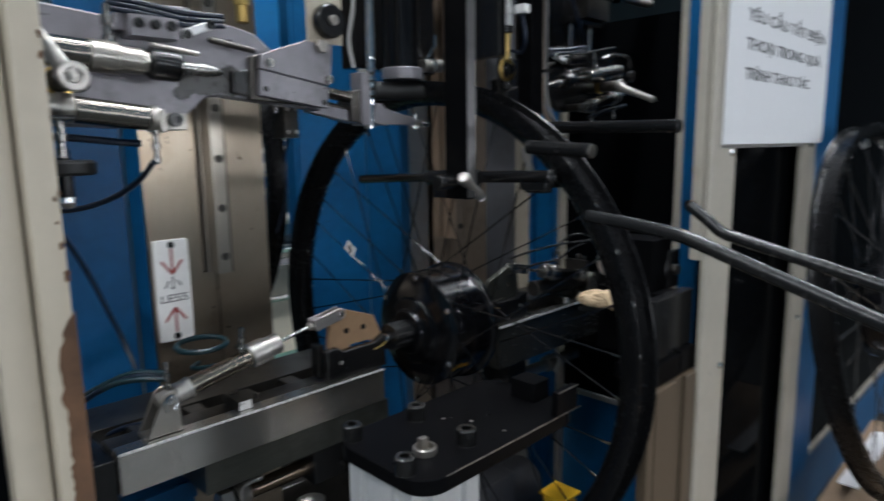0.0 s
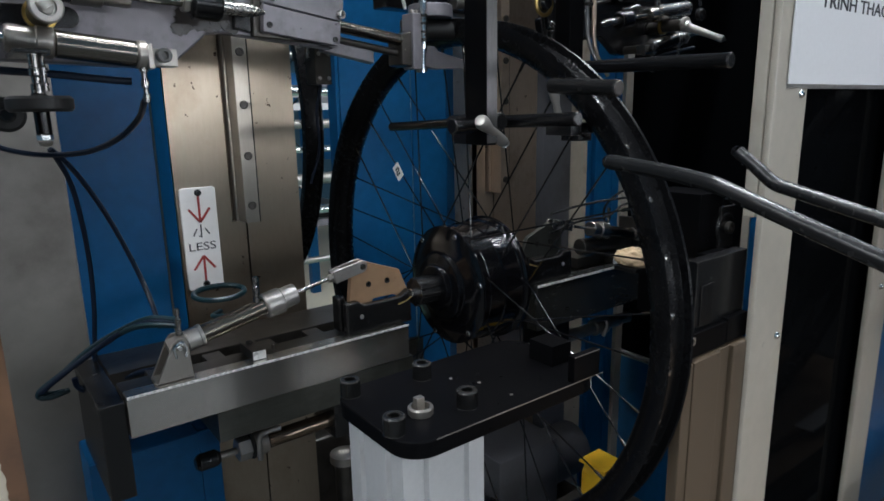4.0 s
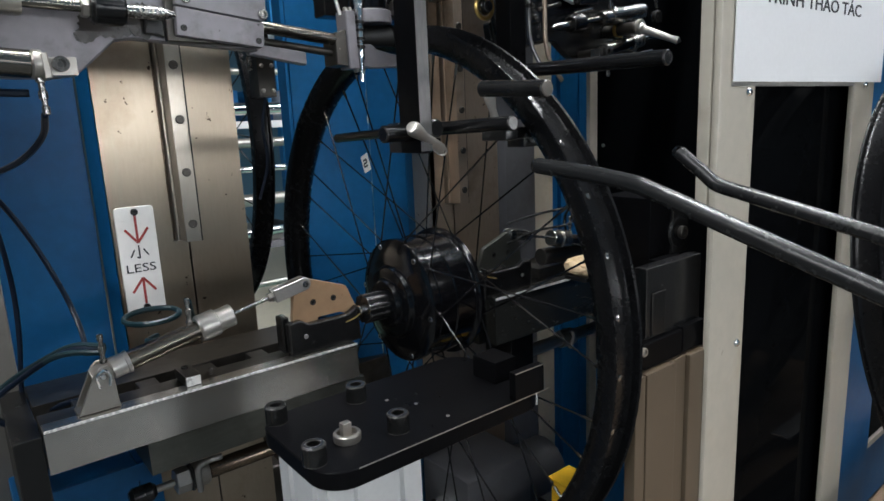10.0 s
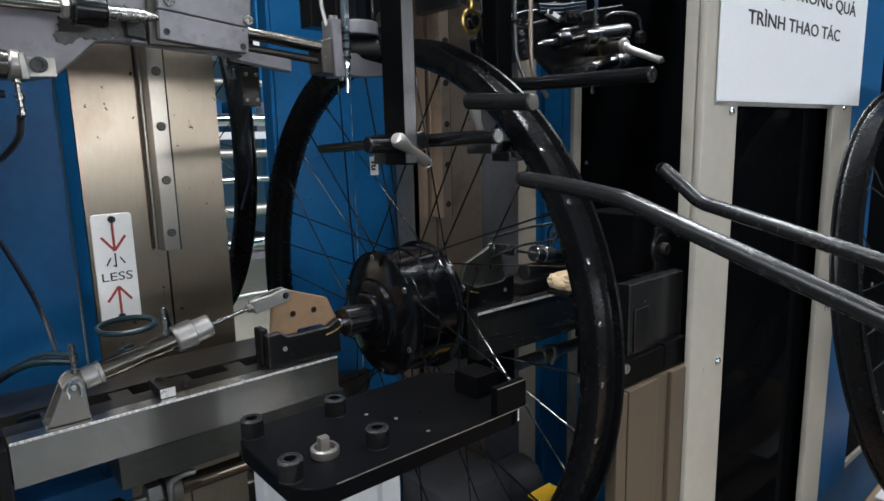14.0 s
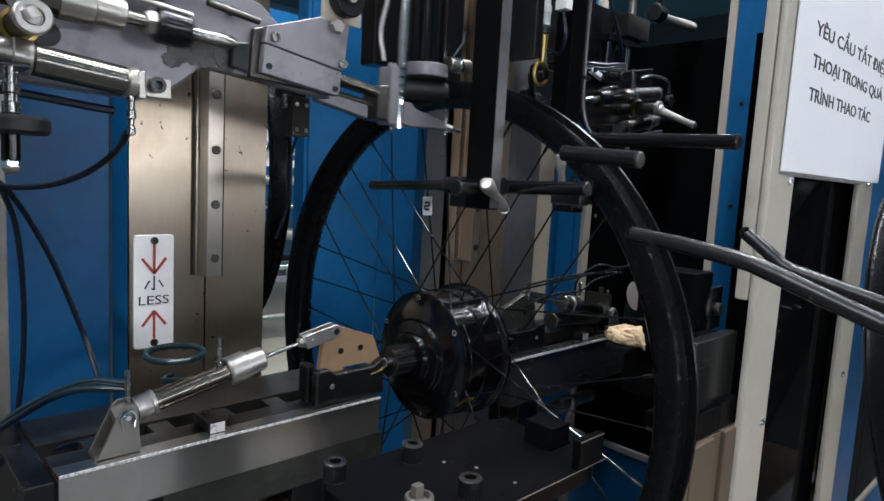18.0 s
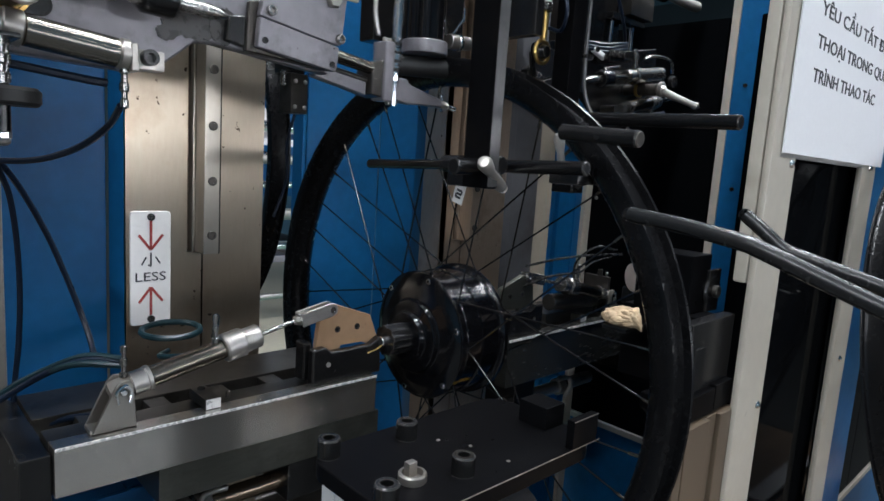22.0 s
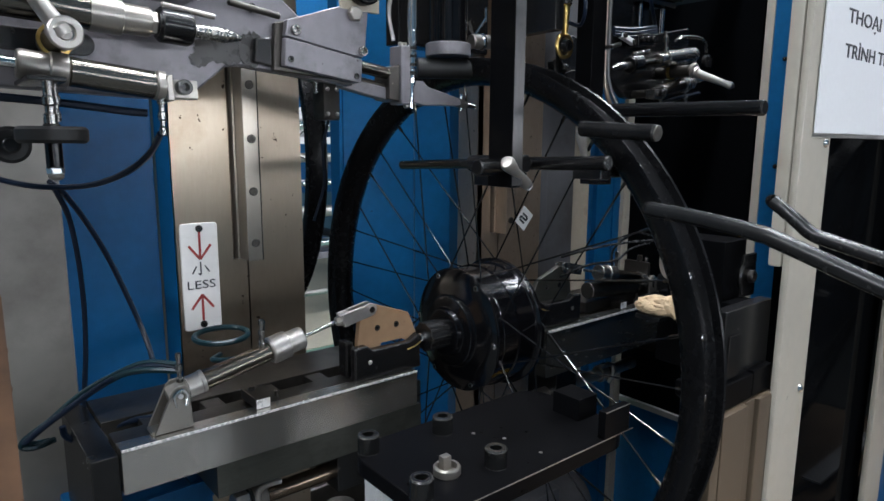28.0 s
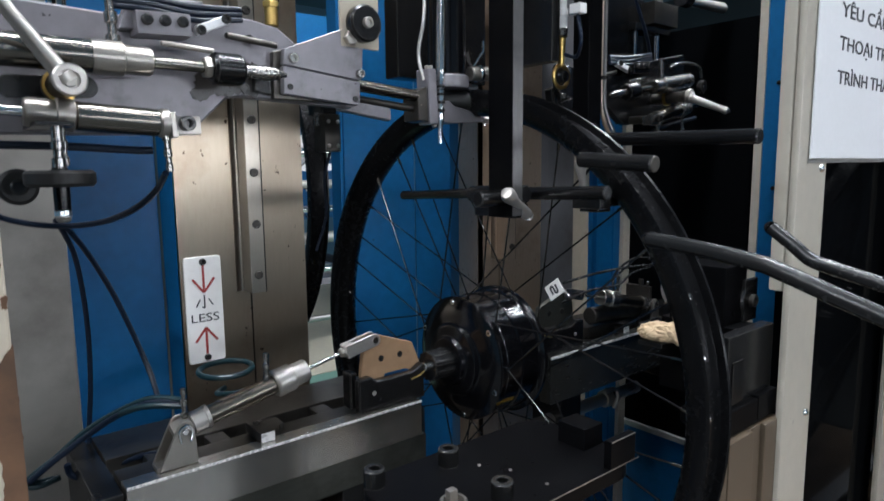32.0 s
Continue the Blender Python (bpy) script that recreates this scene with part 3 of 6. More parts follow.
part("rust_patch", prism([(-0.2765, 1.0), (-0.266, 1.0), (-0.268, 1.05), (-0.265, 1.10), (-0.2765, 1.165)], "x", -0.5021, -0.5013, 0), "rust", postA, "rusty bare steel patch")
panel2 = thing("dark_panel", (-1.2, -0.258, 0.3), "glossy smoked acrylic panel beside the rusty post", "panel")
part("sheet", box(-1.9, -0.5335, -0.262, -0.258, 0.3, 1.65, 0.001), "acrylic", panel2)
part("screw", lathe([(0, 0), (0, 0.009), (0.003, 0.009), (0.005, 0.005), (0.003, 0.003), (0.003, 0)], (-0.5485, -0.2622, 1.196), (-0.5485, -0.4, 1.196), 18), "zinc", panel2)

# blue and beige back panels
bp = thing("machine_cover", (-0.36, 0.225, 0), "blue painted steel machine panel beside the steel column", "machine cover", "blue machine panels")
part("sheet", box(-0.412, -0.31, 0.215, 0.235, 0, 1.75, 0.002), "blue", bp)
part("flange", prism([(-0.3085, 0.2145), (-0.2985, 0.1925), (-0.2985, 0.2145)], "z", 0, 1.75, 0.0008), "blue", bp, "folded blue edge")
post("frame_post", -0.60, -0.4135, 0.165, 0.235, 1.75, "worn_gray", "wide smudged gray machine post behind the hoses")
bp = thing("machine_cover", (0.085, 0.37, 0), "blue painted steel machine panel behind the wheel", "machine cover", "blue machine panels")
part("sheet", prism([(0.019, 0.344), (0.1415, 0.3150), (0.1415, 0.3300), (0.019, 0.359)], "z", 0, 1.75, 0.001), "blue", bp)
part("sheet", prism([(0.142, 0.3140), (0.177, 0.2610), (0.183, 0.2650), (0.1485, 0.3260)], "z", 0, 1.75, 0.001), "blue", bp, "folded blue face")
part("flange", prism([(0.1775, 0.2605), (0.255, 0.2950), (0.252, 0.3000), (0.1835, 0.2655)], "z", 0, 1.75, 0.001), "blue", bp, "folded blue flange")
part("edge", box(0.012, 0.0185, 0.345, 0.375, 0, 1.75, 0.002), "blue", bp)
post("frame_post", 0.4185, 0.482, 0.203, 0.22, 1.75, "beige", "beige painted machine post behind the wheel")
bp = thing("machine_cover", (0.53, 0.21, 0), "blue painted steel machine panel beside a beige post", "machine cover", "blue machine panels")
part("sheet", box(0.4995, 0.577, 0.198, 0.22, 0, 1.75, 0.002), "blue", bp)
part("fold", box(0.4825, 0.499, 0.207, 0.22, 0, 1.75, 0.001), "blue", bp, "recessed blue fold")
part("rib", box(0.550, 0.553, 0.195, 0.1978, 0, 1.75, 0.001), "blue", bp)
part("edge", box(0.5775, 0.6005, 0.190, 0.22, 0, 1.75, 0.002), "post_white", bp, "cream edge strip")
bp = thing("machine_cover", (0.622, -0.08, 0), "blue painted upright behind the cream post", "machine cover", "blue machine panels")
# this pale strip paints the glare along the upright's edge
part("edge", box(0.616, 0.620, -0.060, -0.046, 0, 1.75, 0.0008), "post_white", bp, "cream edge strip")
part("sheet", prism([(0.617, -0.0605), (0.640, -0.097), (0.645, -0.094), (0.623, -0.0605)], "z", 0, 1.75, 0.001), "blue", bp)
for z in (1.19, 1.37):
    part("screw", lathe([(0, 0), (0, 0.004), (0.002, 0.0035), (0.003, 0)], (0.6275, -0.078, z), (0.55, -0.12, z), 12), "black_oxide", bp)
sidep = thing("dark_panel", (0.64, -0.03, 0), "black machine side panel behind the wheel", "panel")
for k in range(2):
    y0 = -0.29 + 0.256 * k
    part("sheet", box(0.635, 0.645, y0, y0 + 0.254, 0.679, 1.49, 0.002), "acrylic", sidep)
    part("lower_sheet", box(0.632, 0.645, y0, y0 + 0.254, 0.0, 0.666, 0.002), "blue", sidep, "blue lower sheet")
    for z in (0.95, 1.15, 1.339):
        part("screw", lathe([(0, 0), (0, 0.004), (0.0015, 0.0035), (0.002, 0)], (0.635, y0 + 0.236, z), (0.5, y0 + 0.236, z), 12), "zinc", sidep)
part("edge", box(0.629, 0.645, -0.29, 0.22, 0.6665, 0.6785, 0.001), "gray_edge", sidep, "gray edge strip")
# the neighbouring machine beside the narrow post
nb = thing("machine_cabinet", (0.9, -0.2, 0), "dark neighbouring machine with blue painted corner strip", "machine cabinet")
part("corner_strip", box(0.5305, 0.6695, -0.303, -0.24, 0, 1.75, 0.004), "blue", nb, "blue painted corner strip")
part("corner_strip", box(0.67, 0.77, -0.268, -0.22, 0, 0.95, 0.003), "blue", nb, "blue painted corner strip")
part("dark_door", box(0.6705, 0.92, -0.262, -0.24, 0.952, 1.55, 0.002), "acrylic", nb)
part("dark_door", box(0.922, 1.75, -0.262, -0.24, 0.61, 1.55, 0.002), "acrylic", nb)
part("dark_door", box(0.7705, 0.9205, -0.262, -0.24, 0.61, 0.951, 0.002), "acrylic", nb)
part("lower_cover", box(0.7705, 1.75, -0.262, -0.22, 0.0, 0.595, 0.004), "blue", nb, "blue lower cover")
part("cover_edge", box(0.7705, 1.75, -0.266, -0.22, 0.596, 0.608, 0.002), "post_white", nb, "cream edge strip")
for x, z in ((0.86, 0.98), (0.86, 0.93), (0.80, 1.17), (0.88, 1.10)):
    part("screw", lathe([(0, 0), (0, 0.004), (0.0015, 0.0035), (0.002, 0)], (x, -0.262, z), (x, -0.4, z), 12), "zinc", nb)
part("hinge_pin", rod((0.74, -0.268, 1.12), (0.74, -0.268, 1.18), 0.004), "zinc", nb)
part("hinge_pin", rod((0.775, -0.268, 1.12), (0.775, -0.268, 1.18), 0.004), "zinc", nb)

# paper notice
notice = thing("paper_notice", (0.35, -0.3135, 1.236), "white paper notice with three lines of black print", "notice")
part("sheet", box(0.158, 0.543, -0.3145, -0.3132, 1.238, 1.50, 0), "paper", notice)
LINES = (("Y\u00caU C\u1ea6U T\u1eaeT \u0110I\u1ec6N", 1.381, 0.212, 0.304), ("THO\u1ea0I TRONG QU\u00c1", 1.348, 0.212, 0.29), ("TR\u00ccNH THAO T\u00c1C", 1.314, 0.212, 0.243))
for body, z, x, w in LINES:
    lettering("line_of_print", body, 0.0142, (x, -0.3147, z), notice, "ink", w, bold=0.007)
part("edge_strip", box(0.158, 0.46, -0.3125, -0.309, 1.2335, 1.2385, 0.0005), "alloy", notice, "thin metal strip under the paper")

# ---- the wheel that turns ----
R = 0.321


def bicycle_wheel(base, label, R=0.321):
    w = thing("bicycle_wheel", base, label, "bicycle wheel")
    b = Vector(base)
    ax0, ax1 = b + Vector((-1, 0, 0)), b
    rim_x = Vector((-0.010, 0, 0))
    prof = [(1 - 0.0185, R), (1 - 0.0165, R - 0.001), (1 - 0.016, R - 0.008), (1 - 0.012, R - 0.010), (1 + 0.012, R - 0.010), (1 + 0.016, R - 0.008), (1 + 0.0165, R - 0.001), (1 + 0.0185, R), (1 + 0.0192, R - 0.003), (1 + 0.0188, R - 0.013), (1 + 0.0150, R - 0.0225), (1 + 0.007, R - 0.0285), (1, R - 0.0295), (1 - 0.007, R - 0.0285), (1 - 0.0150, R - 0.0225), (1 - 0.0188, R - 0.013), (1 - 0.0192, R - 0.003)]
    part("rim", lathe(prof, ax0 + rim_x, ax1 + rim_x, 120, closed=True), "rim_black", w)
    part("hub_shell", lathe([(1 - 0.020, 0), (1 - 0.020, 0.072), (1 - 0.018, 0.0738), (1 + 0.003, 0.0750), (1 + 0.004, 0.0768), (1 + 0.008, 0.0768), (1 + 0.009, 0.0755), (1 + 0.030, 0.0755), (1 + 0.032, 0.0765), (1 + 0.0335, 0.0795), (1 + 0.0355, 0.0815), (1 + 0.040, 0.0815), (1 + 0.042, 0.079), (1 + 0.044, 0.066), (1 + 0.050, 0.05), (1 + 0.052, 0.02), (1 + 0.075, 0.018), (1 + 0.077, 0)], ax0, ax1, 96), "hub_black", w)
    part("hub_cover", lathe([(1 - 0.0525, 0.0165), (1 - 0.0522, 0.0265), (1 - 0.0512, 0.0285), (1 - 0.0455, 0.0300), (1 - 0.0442, 0.0318), (1 - 0.0438, 0.0410), (1 - 0.0426, 0.0430), (1 - 0.0378, 0.0445), (1 - 0.0366, 0.0465), (1 - 0.0358, 0.0560), (1 - 0.0340, 0.0640), (1 - 0.0312, 0.0735), (1 - 0.0290, 0.0762), (1 - 0.0225, 0.0765), (1 - 0.0205, 0.075), (1 - 0.0203, 0.06)], ax0, ax1, 72), "hub_black", w)
    body = bmesh.new()
    n = 54
    rings = []
    for d in (1 - 0.0800, 1 - 0.0500):
        ring = []
        for k in range(n):
            a = 2 * math.pi * k / n
            r = 0.0178 if (k // 3) % 2 else 0.0165
            ring.append(body.verts.new(b + Vector((d - 1, r * math.cos(a), r * math.sin(a)))))
        rings.append(ring)
    for k in range(n):
        body.faces.new((rings[0][k], rings[0][(k + 1) % n], rings[1][(k + 1) % n], rings[1][k]))
    body.faces.new(rings[0])
    part("freehub_body", body, "black_oxide", w, "splined black freehub body")
    part("axle_end", rod(b + Vector((-0.086, 0, 0)), b + Vector((-0.078, 0, 0)), 0.0055), "chrome", w, "bright axle end")
    for k in range(6):
        a = radians(31.5 + 60 * k)
        p = b + Vector((-0.0295, -0.0695 * math.cos(a), 0.0695 * math.sin(a)))
        part("cover_boss", lathe([(-0.004, 0), (-0.004, 0.0065), (0.0005, 0.0065), (0.001, 0.0055), (0.001, 0)], p, p + Vector((-1, 0, 0)), 14), "hub_black", w)
        part("cover_screw", cap_screw(p + Vector((-0.001, 0, 0)), (-1, 0, 0), 0.0036, 0.0028), "chrome", w)
    # spokes: eighteen a side, each crossing its neighbour once
    kinds = []
    for side, xh in ((-1, -0.025), (1, 0.038)):
        for lean in (-1, 1):
            a0 = radians(lean * 33)
            p0 = Vector((xh, 0.0745 * math.sin(a0), 0.0745 * math.cos(a0)))
            p1 = Vector((side * 0.004, 0, R - 0.036)) + rim_x
            me = finish(mesh_of("spoke", rod(p0, p1, 0.0010, 6, 0.0002), "spoke_black", (0, 0, 0)))
            p2 = p1 + (p1 - p0).normalized() * 0.011
            nip = finish(mesh_of("nipple", rod(p1 - (p1 - p0).normalized() * 0.004, p2, 0.0017, 8, 0.0004), "polished", (0, 0, 0)))
            kinds.append((me, nip, side))
    seat = finish(mesh_of("nipple_head", lathe([(0, 0), (0, 0.0032), (0.001, 0.003), (0.0014, 0.0015), (0.0014, 0)], rim_x + Vector((0, 0, R - 0.0102)), rim_x + Vector((0, 0, R)), 10), "nickel", (0, 0, 0)))
    for k in range(36):
        me, nip, side = kinds[(0 if k % 2 == 0 else 2) + (k // 2) % 2]
        turn = Matrix.Rotation(radians(10 * k + SPOKE0), 4, "X")
        for nm, data in (("spoke", me), ("nipple", nip), ("nipple_head", seat)):
            ob = new(nm, data)
            ob.parent = w
            ob.matrix_basis = turn
            ORG[ob] = b
    return w


SPOKE0 = 4.0
wheel = bicycle_wheel(HUB, "black spoked bicycle wheel with a hub motor in the truing machine")
# small tag tied to a spoke
tag = part("tag", box(-0.0225, -0.0215, -0.008, 0.008, 1.178 - 0.011, 1.178 + 0.011, 0.0003), "label_white", wheel, "small white tag with a black mark")
part("tag_mark", strokes([((-0.004, 1.182), (0.004, 1.182)), ((-0.004, 1.182), (-0.004, 1.178)), ((-0.004, 1.178), (0.004, 1.178)), ((0.004, 1.178), (0.004, 1.174)), ((0.004, 1.174), (-0.004, 1.174))], 0.0026, 0.0), "ink", tag)
for v in tag.children[0].data.vertices:
    x, y, z = v.co
    v.co = (-0.0226 + y * 0.2, x, z)


# ---- pneumatic cylinders and hoses ----
def air_fitting(parent, p, up, name="air_fitting"):
    """A small stepped push-in fitting on p towards up."""
    p, up = Vector(p), Vector(up).normalized()
    f = part(name, lathe([(0, 0), (0, 0.0034), (0.004, 0.0034), (0.005, 0.0022), (0.010, 0.0022), (0.011, 0.0032), (0.016, 0.0032), (0.017, 0.002), (0.021, 0.002), (0.022, 0.0028), (0.027, 0.0028), (0.028, 0.0015), (0.028, 0)], p, p + up, 12), "nickel", parent, "bright stepped air fitting")
    return f


def air_cylinder(parent, a, b, r, rod_r, barrel="alloy", head="alloy", rod_from=0.62):
    """Barrel from a, head, then the rod up to b, as parts of the parent."""
    a, b = Vector(a), Vector(b)
    L = (b - a).length
    k = rod_from * L
    part("rear_cap", lathe([(0, 0), (0, r * 1.12), (0.012, r * 1.12), (0.013, r * 1.2), (0.016, r * 1.2), (0.017, 0)], a, b, 24), head, parent)
    part("barrel", lathe([(0.0165, 0), (0.0165, r), (k - 0.0305, r), (k - 0.0305, 0)], a, b, 28), barrel, parent)
    part("head_cap", lathe([(k - 0.032, 0), (k - 0.032, r * 1.35), (k - 0.030, r * 1.5), (k - 0.013, r * 1.5), (k - 0.012, r * 1.4), (k - 0.0115, r * 1.25), (k + 0.004, r * 1.25), (k + 0.005, r * 1.15), (k + 0.005, r * 1.02), (k + 0.005, 0)], a, b, 28), head, parent)
    part("piston_rod", rod(a + (b - a) * ((k - 0.002) / L), b, rod_r, 14), "nickel", parent)


# ---- clamp arms that hold the axle; s is -1 for the arm with the freehub, 1 for the other ----
def clamp_arm(s, off):
    ox, oy, oz = off

    def P(x, y, z):
        return Vector((s * x + ox, y + oy, z + oz))

    def bx(x0, x1, y0, y1, z0, z1, bev=0.0012, bm=None):
        xa, xb = sorted((s * x0 + ox, s * x1 + ox))
        return box(xa, xb, y0 + oy, y1 + oy, z0 + oz, z1 + oz, bev, bm)

    left = s < 0
    beam = thing("clamp_beam", P(0.25, 0.06, 0.85), "ground steel beam carrying an axle clamp" if left else "dark steel beam carrying the far axle clamp", "machine beam", "clamp beams")
    # beam, lower plate and jaw are coloured darker on the far arm
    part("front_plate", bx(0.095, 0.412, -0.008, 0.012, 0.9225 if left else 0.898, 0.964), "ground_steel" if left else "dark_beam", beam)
    # thin pale strip: the worn top edge with its highlight painted in
    part("worn_edge", bx(0.0955, 0.4115, -0.0090, -0.0078, 0.9622 if left else 0.9612, 0.9647, 0.0003), "lit_metal", beam, "worn beam edge with its highlight painted bright")
    part("top_plate", bx(0.100, 0.412, 0.0125, 0.040, 0.945, 0.9625), "dark_steel", beam)
    part("rear_plate", bx(0.100, 0.412, 0.072, 0.140, 0.935, 0.9605), "dark_steel", beam)
    for k, x in enumerate((0.13, 0.19, 0.25, 0.31, 0.37)):
        part("cross_rib", bx(x - 0.010, x + 0.010, 0.0405, 0.0715, 0.940, 0.9585), "dark_steel", beam)
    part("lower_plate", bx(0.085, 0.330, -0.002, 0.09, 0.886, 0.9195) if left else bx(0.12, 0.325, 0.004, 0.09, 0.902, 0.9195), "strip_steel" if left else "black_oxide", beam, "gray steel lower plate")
    part("end_block", bx(0.4125, 0.435, -0.002, 0.14, 0.86, 0.958), "black_oxide", beam)
    part("slide_foot", bx(0.15, 0.30, 0.0905, 0.19, 0.86, 0.93), "dark_steel", beam)
    # lower shaft
    sh = thing("clamp_shaft", P(0.2, 0.03, 0.857), "round steel shaft with a bright clamp below the beam", "shaft", "shafts below the beams")
    zs = 0.852
    # the far pipe takes paler zinc to replace light missing there
    part("shaft", rod(P(0.02 if left else 0.09, 0.034, zs), P(0.268 if left else 0.36, 0.034, zs), 0.0095, 24), "pipe_steel" if left else "zinc", sh, "drawn steel pipe, brown when near, painted lighter when far")
    part("collar", lathe([(0, 0), (0, 0.0125), (0.002, 0.0135), (0.014, 0.0135), (0.016, 0.0125), (0.016, 0)], P(0.2685, 0.034, zs), P(0.30, 0.034, zs), 24), "zinc", sh)
    part("nut", rod(P(0.288, 0.034, zs), P(0.303, 0.034, zs), 0.0135, 6, 0.0012), "alloy", sh, "bright hexagon nut")
    part("nut_washer", rod(P(0.2845, 0.034, zs), P(0.288, 0.034, zs), 0.0150, 24), "black_oxide", sh)
    part("clip", tube([P(0.281, 0.022, zs - 0.013), P(0.283, 0.016, zs + 0.004), P(0.281, 0.018, zs + 0.016), P(0.270, 0.02, zs + 0.0185), P(0.256, 0.021, zs + 0.0175)], 0.0032, 10), "alloy", sh, "bright bent clip")
    part("stud", rod(P(0.303, 0.034, zs), P(0.322, 0.034, zs), 0.004), "zinc", sh)
    part("ball_joint", lathe([(0, 0), (0, 0.006), (0.004, 0.0095), (0.022, 0.0095), (0.026, 0.006), (0.026, 0)], P(0.322, 0.034, zs), P(0.40, 0.034, zs), 18), "black_oxide", sh)
    part("shaft_block", bx(0.145, 0.19, 0.015, 0.07, zs - 0.018, 0.8855 if left else 0.895), "black_oxide", sh)
    # clamp block and jaw
    blk = thing("axle_clamp", P(0.13, 0.02, 0.964), "axle clamp with a brown jaw plate on a dark steel block" if left else "dark steel axle clamp with a jaw plate", "clamp", "axle clamps")
    part("block", prism([(s * x + ox, z + oz) for x, z in ((0.174, 0.9645), (0.174, 1.003), (0.158, 1.004), (0.150, 0.998), (0.100, 0.998), (0.086, 1.006), (0.084, 0.9645))], "y", 0.0 + oy, 0.010 + oy, 0.0012), "black_oxide", blk)
    part("block", prism([(s * x + ox, z + oz) for x, z in ((0.174, 0.9645), (0.174, 1.006), (0.165, 1.006), (0.165, 0.985), (0.084, 0.985), (0.084, 0.9645))], "y", 0.0185 + oy, 0.036 + oy, 0.0012), "black_oxide", blk)
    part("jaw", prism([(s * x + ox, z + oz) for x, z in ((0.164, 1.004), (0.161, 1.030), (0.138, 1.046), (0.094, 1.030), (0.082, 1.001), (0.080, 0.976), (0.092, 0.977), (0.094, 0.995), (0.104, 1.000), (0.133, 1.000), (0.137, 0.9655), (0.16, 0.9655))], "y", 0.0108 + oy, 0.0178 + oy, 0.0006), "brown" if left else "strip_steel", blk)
    for x, z in ((0.138, 1.019), (0.112, 1.019)):
        part("hole_rim", lathe([(0, 0), (0, 0.0036), (0.0006, 0.0036), (0.0006, 0.0028), (0.0001, 0.0026), (0.0001, 0)], P(x, 0.0106, z), P(x, 0, z), 14), "black_oxide", blk)
    part("screw", cap_screw(P(0.155, -0.0002, 0.985), (0, -1, 0), 0.0026, 0.001), "alloy", blk)
    part("wire", tube([P(0.104, -0.001, 0.990), P(0.094, -0.003, 0.993), P(0.086, -0.002, 0.996)], 0.0008, 6), "brass", blk)
    part("cable_end", rod(P(0.084, 0.004, 0.9985), P(0.079, 0.006, 1.000), 0.004), "chrome", blk)
    # cylinder on its bracket
    cyl = thing("air_cylinder", P(0.358, 0.014, 0.964), "small steel air cylinder tilted between a bracket and a fork" if left else "small dark air cylinder that closes the far clamp", "air cylinder", "clamp cylinders")
    for y0 in (0.002, 0.024):
        part("bracket", prism([(s * x + ox, z + oz) for x, z in ((0.382, 0.9645), (0.364, 1.002), (0.3595, 1.006), (0.353, 1.006), (0.3495, 1.001), (0.347, 0.9645))], "y", y0 + oy, y0 + 0.003 + oy, 0.0006), "zinc", cyl)
    part("bracket_foot", bx(0.346, 0.383, 0.0055, 0.0235, 0.9632, 0.967), "zinc", cyl)
    part("pivot_pin", rod(P(0.358, -0.001, 0.997), P(0.358, 0.029, 0.997), 0.0032), "chrome", cyl)
    part("spring_clip", tube([P(0.3625, -0.001, 0.988), P(0.3635, -0.001, 0.998), P(0.358, -0.0012, 1.0035), P(0.3525, -0.001, 0.998), P(0.3535, -0.001, 0.988)], 0.0014, 6), "chrome", cyl)
    tailp, tip = P(0.366, 0.0145, 0.9945), P(0.185, 0.0145, 1.0345)
    part("tail", lathe([(0, 0), (0, 0.0085), (0.004, 0.0095), (0.02, 0.0095), (0.02, 0)], tailp, tip, 4), "zinc", cyl)
    a = tailp + (tip - tailp) * 0.10
    air_cylinder(cyl, a, tip, 0.0094, 0.0022, "barrel_steel", "alloy" if left else "nickel", 0.70)
    d = (tip - tailp).normalized()
    part("lock_nut", rod(tip - d * 0.004, tip + d * 0.002, 0.005, 6), "zinc", cyl)
    for y0 in (0.0075, 0.0185):
        c0, c1 = tip + d * 0.002, P(0.147, 0.0145, 1.0425)
        n = Vector((-d.z, 0, d.x)) * 0.0072
        poly = []
        for q, sgn in ((c0, 1), (c1, 1)):
            poly.append((q + n * sgn))
        ang = [radians(90 - 18 * k) for k in range(1, 10)]
        for t in ang:
            poly.append(c1 + (n.normalized() * math.sin(t) + d * math.cos(t)) * 0.0072)
        poly += [c1 - n, c0 - n]
        part("fork", prism([(q.x, q.z) for q in poly], "y", y0 + oy, y0 + 0.003 + oy, 0.0005), "alloy" if left else "nickel", cyl, "bright fork end")
    part("fork_base", lathe([(0, 0), (0, 0.0066), (0.012, 0.0075), (0.012, 0)], c0 - d * 0.001, c1, 8), "alloy", cyl)
    part("fork_pin", lathe([(0, 0), (0, 0.0036), (0.001, 0.0036), (0.001, 0.0022), (0.0006, 0.002), (0.0006, 0)], P(0.147, 0.0074, 1.0425), P(0.147, 0, 1.0425), 14), "chrome", cyl)
    up = Vector((0.0, 0.0, 1.0))
    air_fitting(cyl, P(0.354, 0.0145, 1.006), up)
    air_fitting(cyl, P(0.273, 0.0145, 1.024), up)
    # stop block on the beam
    st = thing("stop_block", P(0.28, 0.02, 0.964), "small bright stop block on the beam", "stop block", "stop blocks")
    part("body", bx(0.272, 0.287, 0.002, 0.040, 0.9642, 0.9745, 0.0008), "dark_steel", st)
    # the metal's reflection is painted as a pale sheet on the front
    part("front_face", bx(0.2725, 0.2865, 0.0012, 0.0019, 0.9647, 0.9740, 0), "lit_metal", st, "front face painted bright for its reflection")
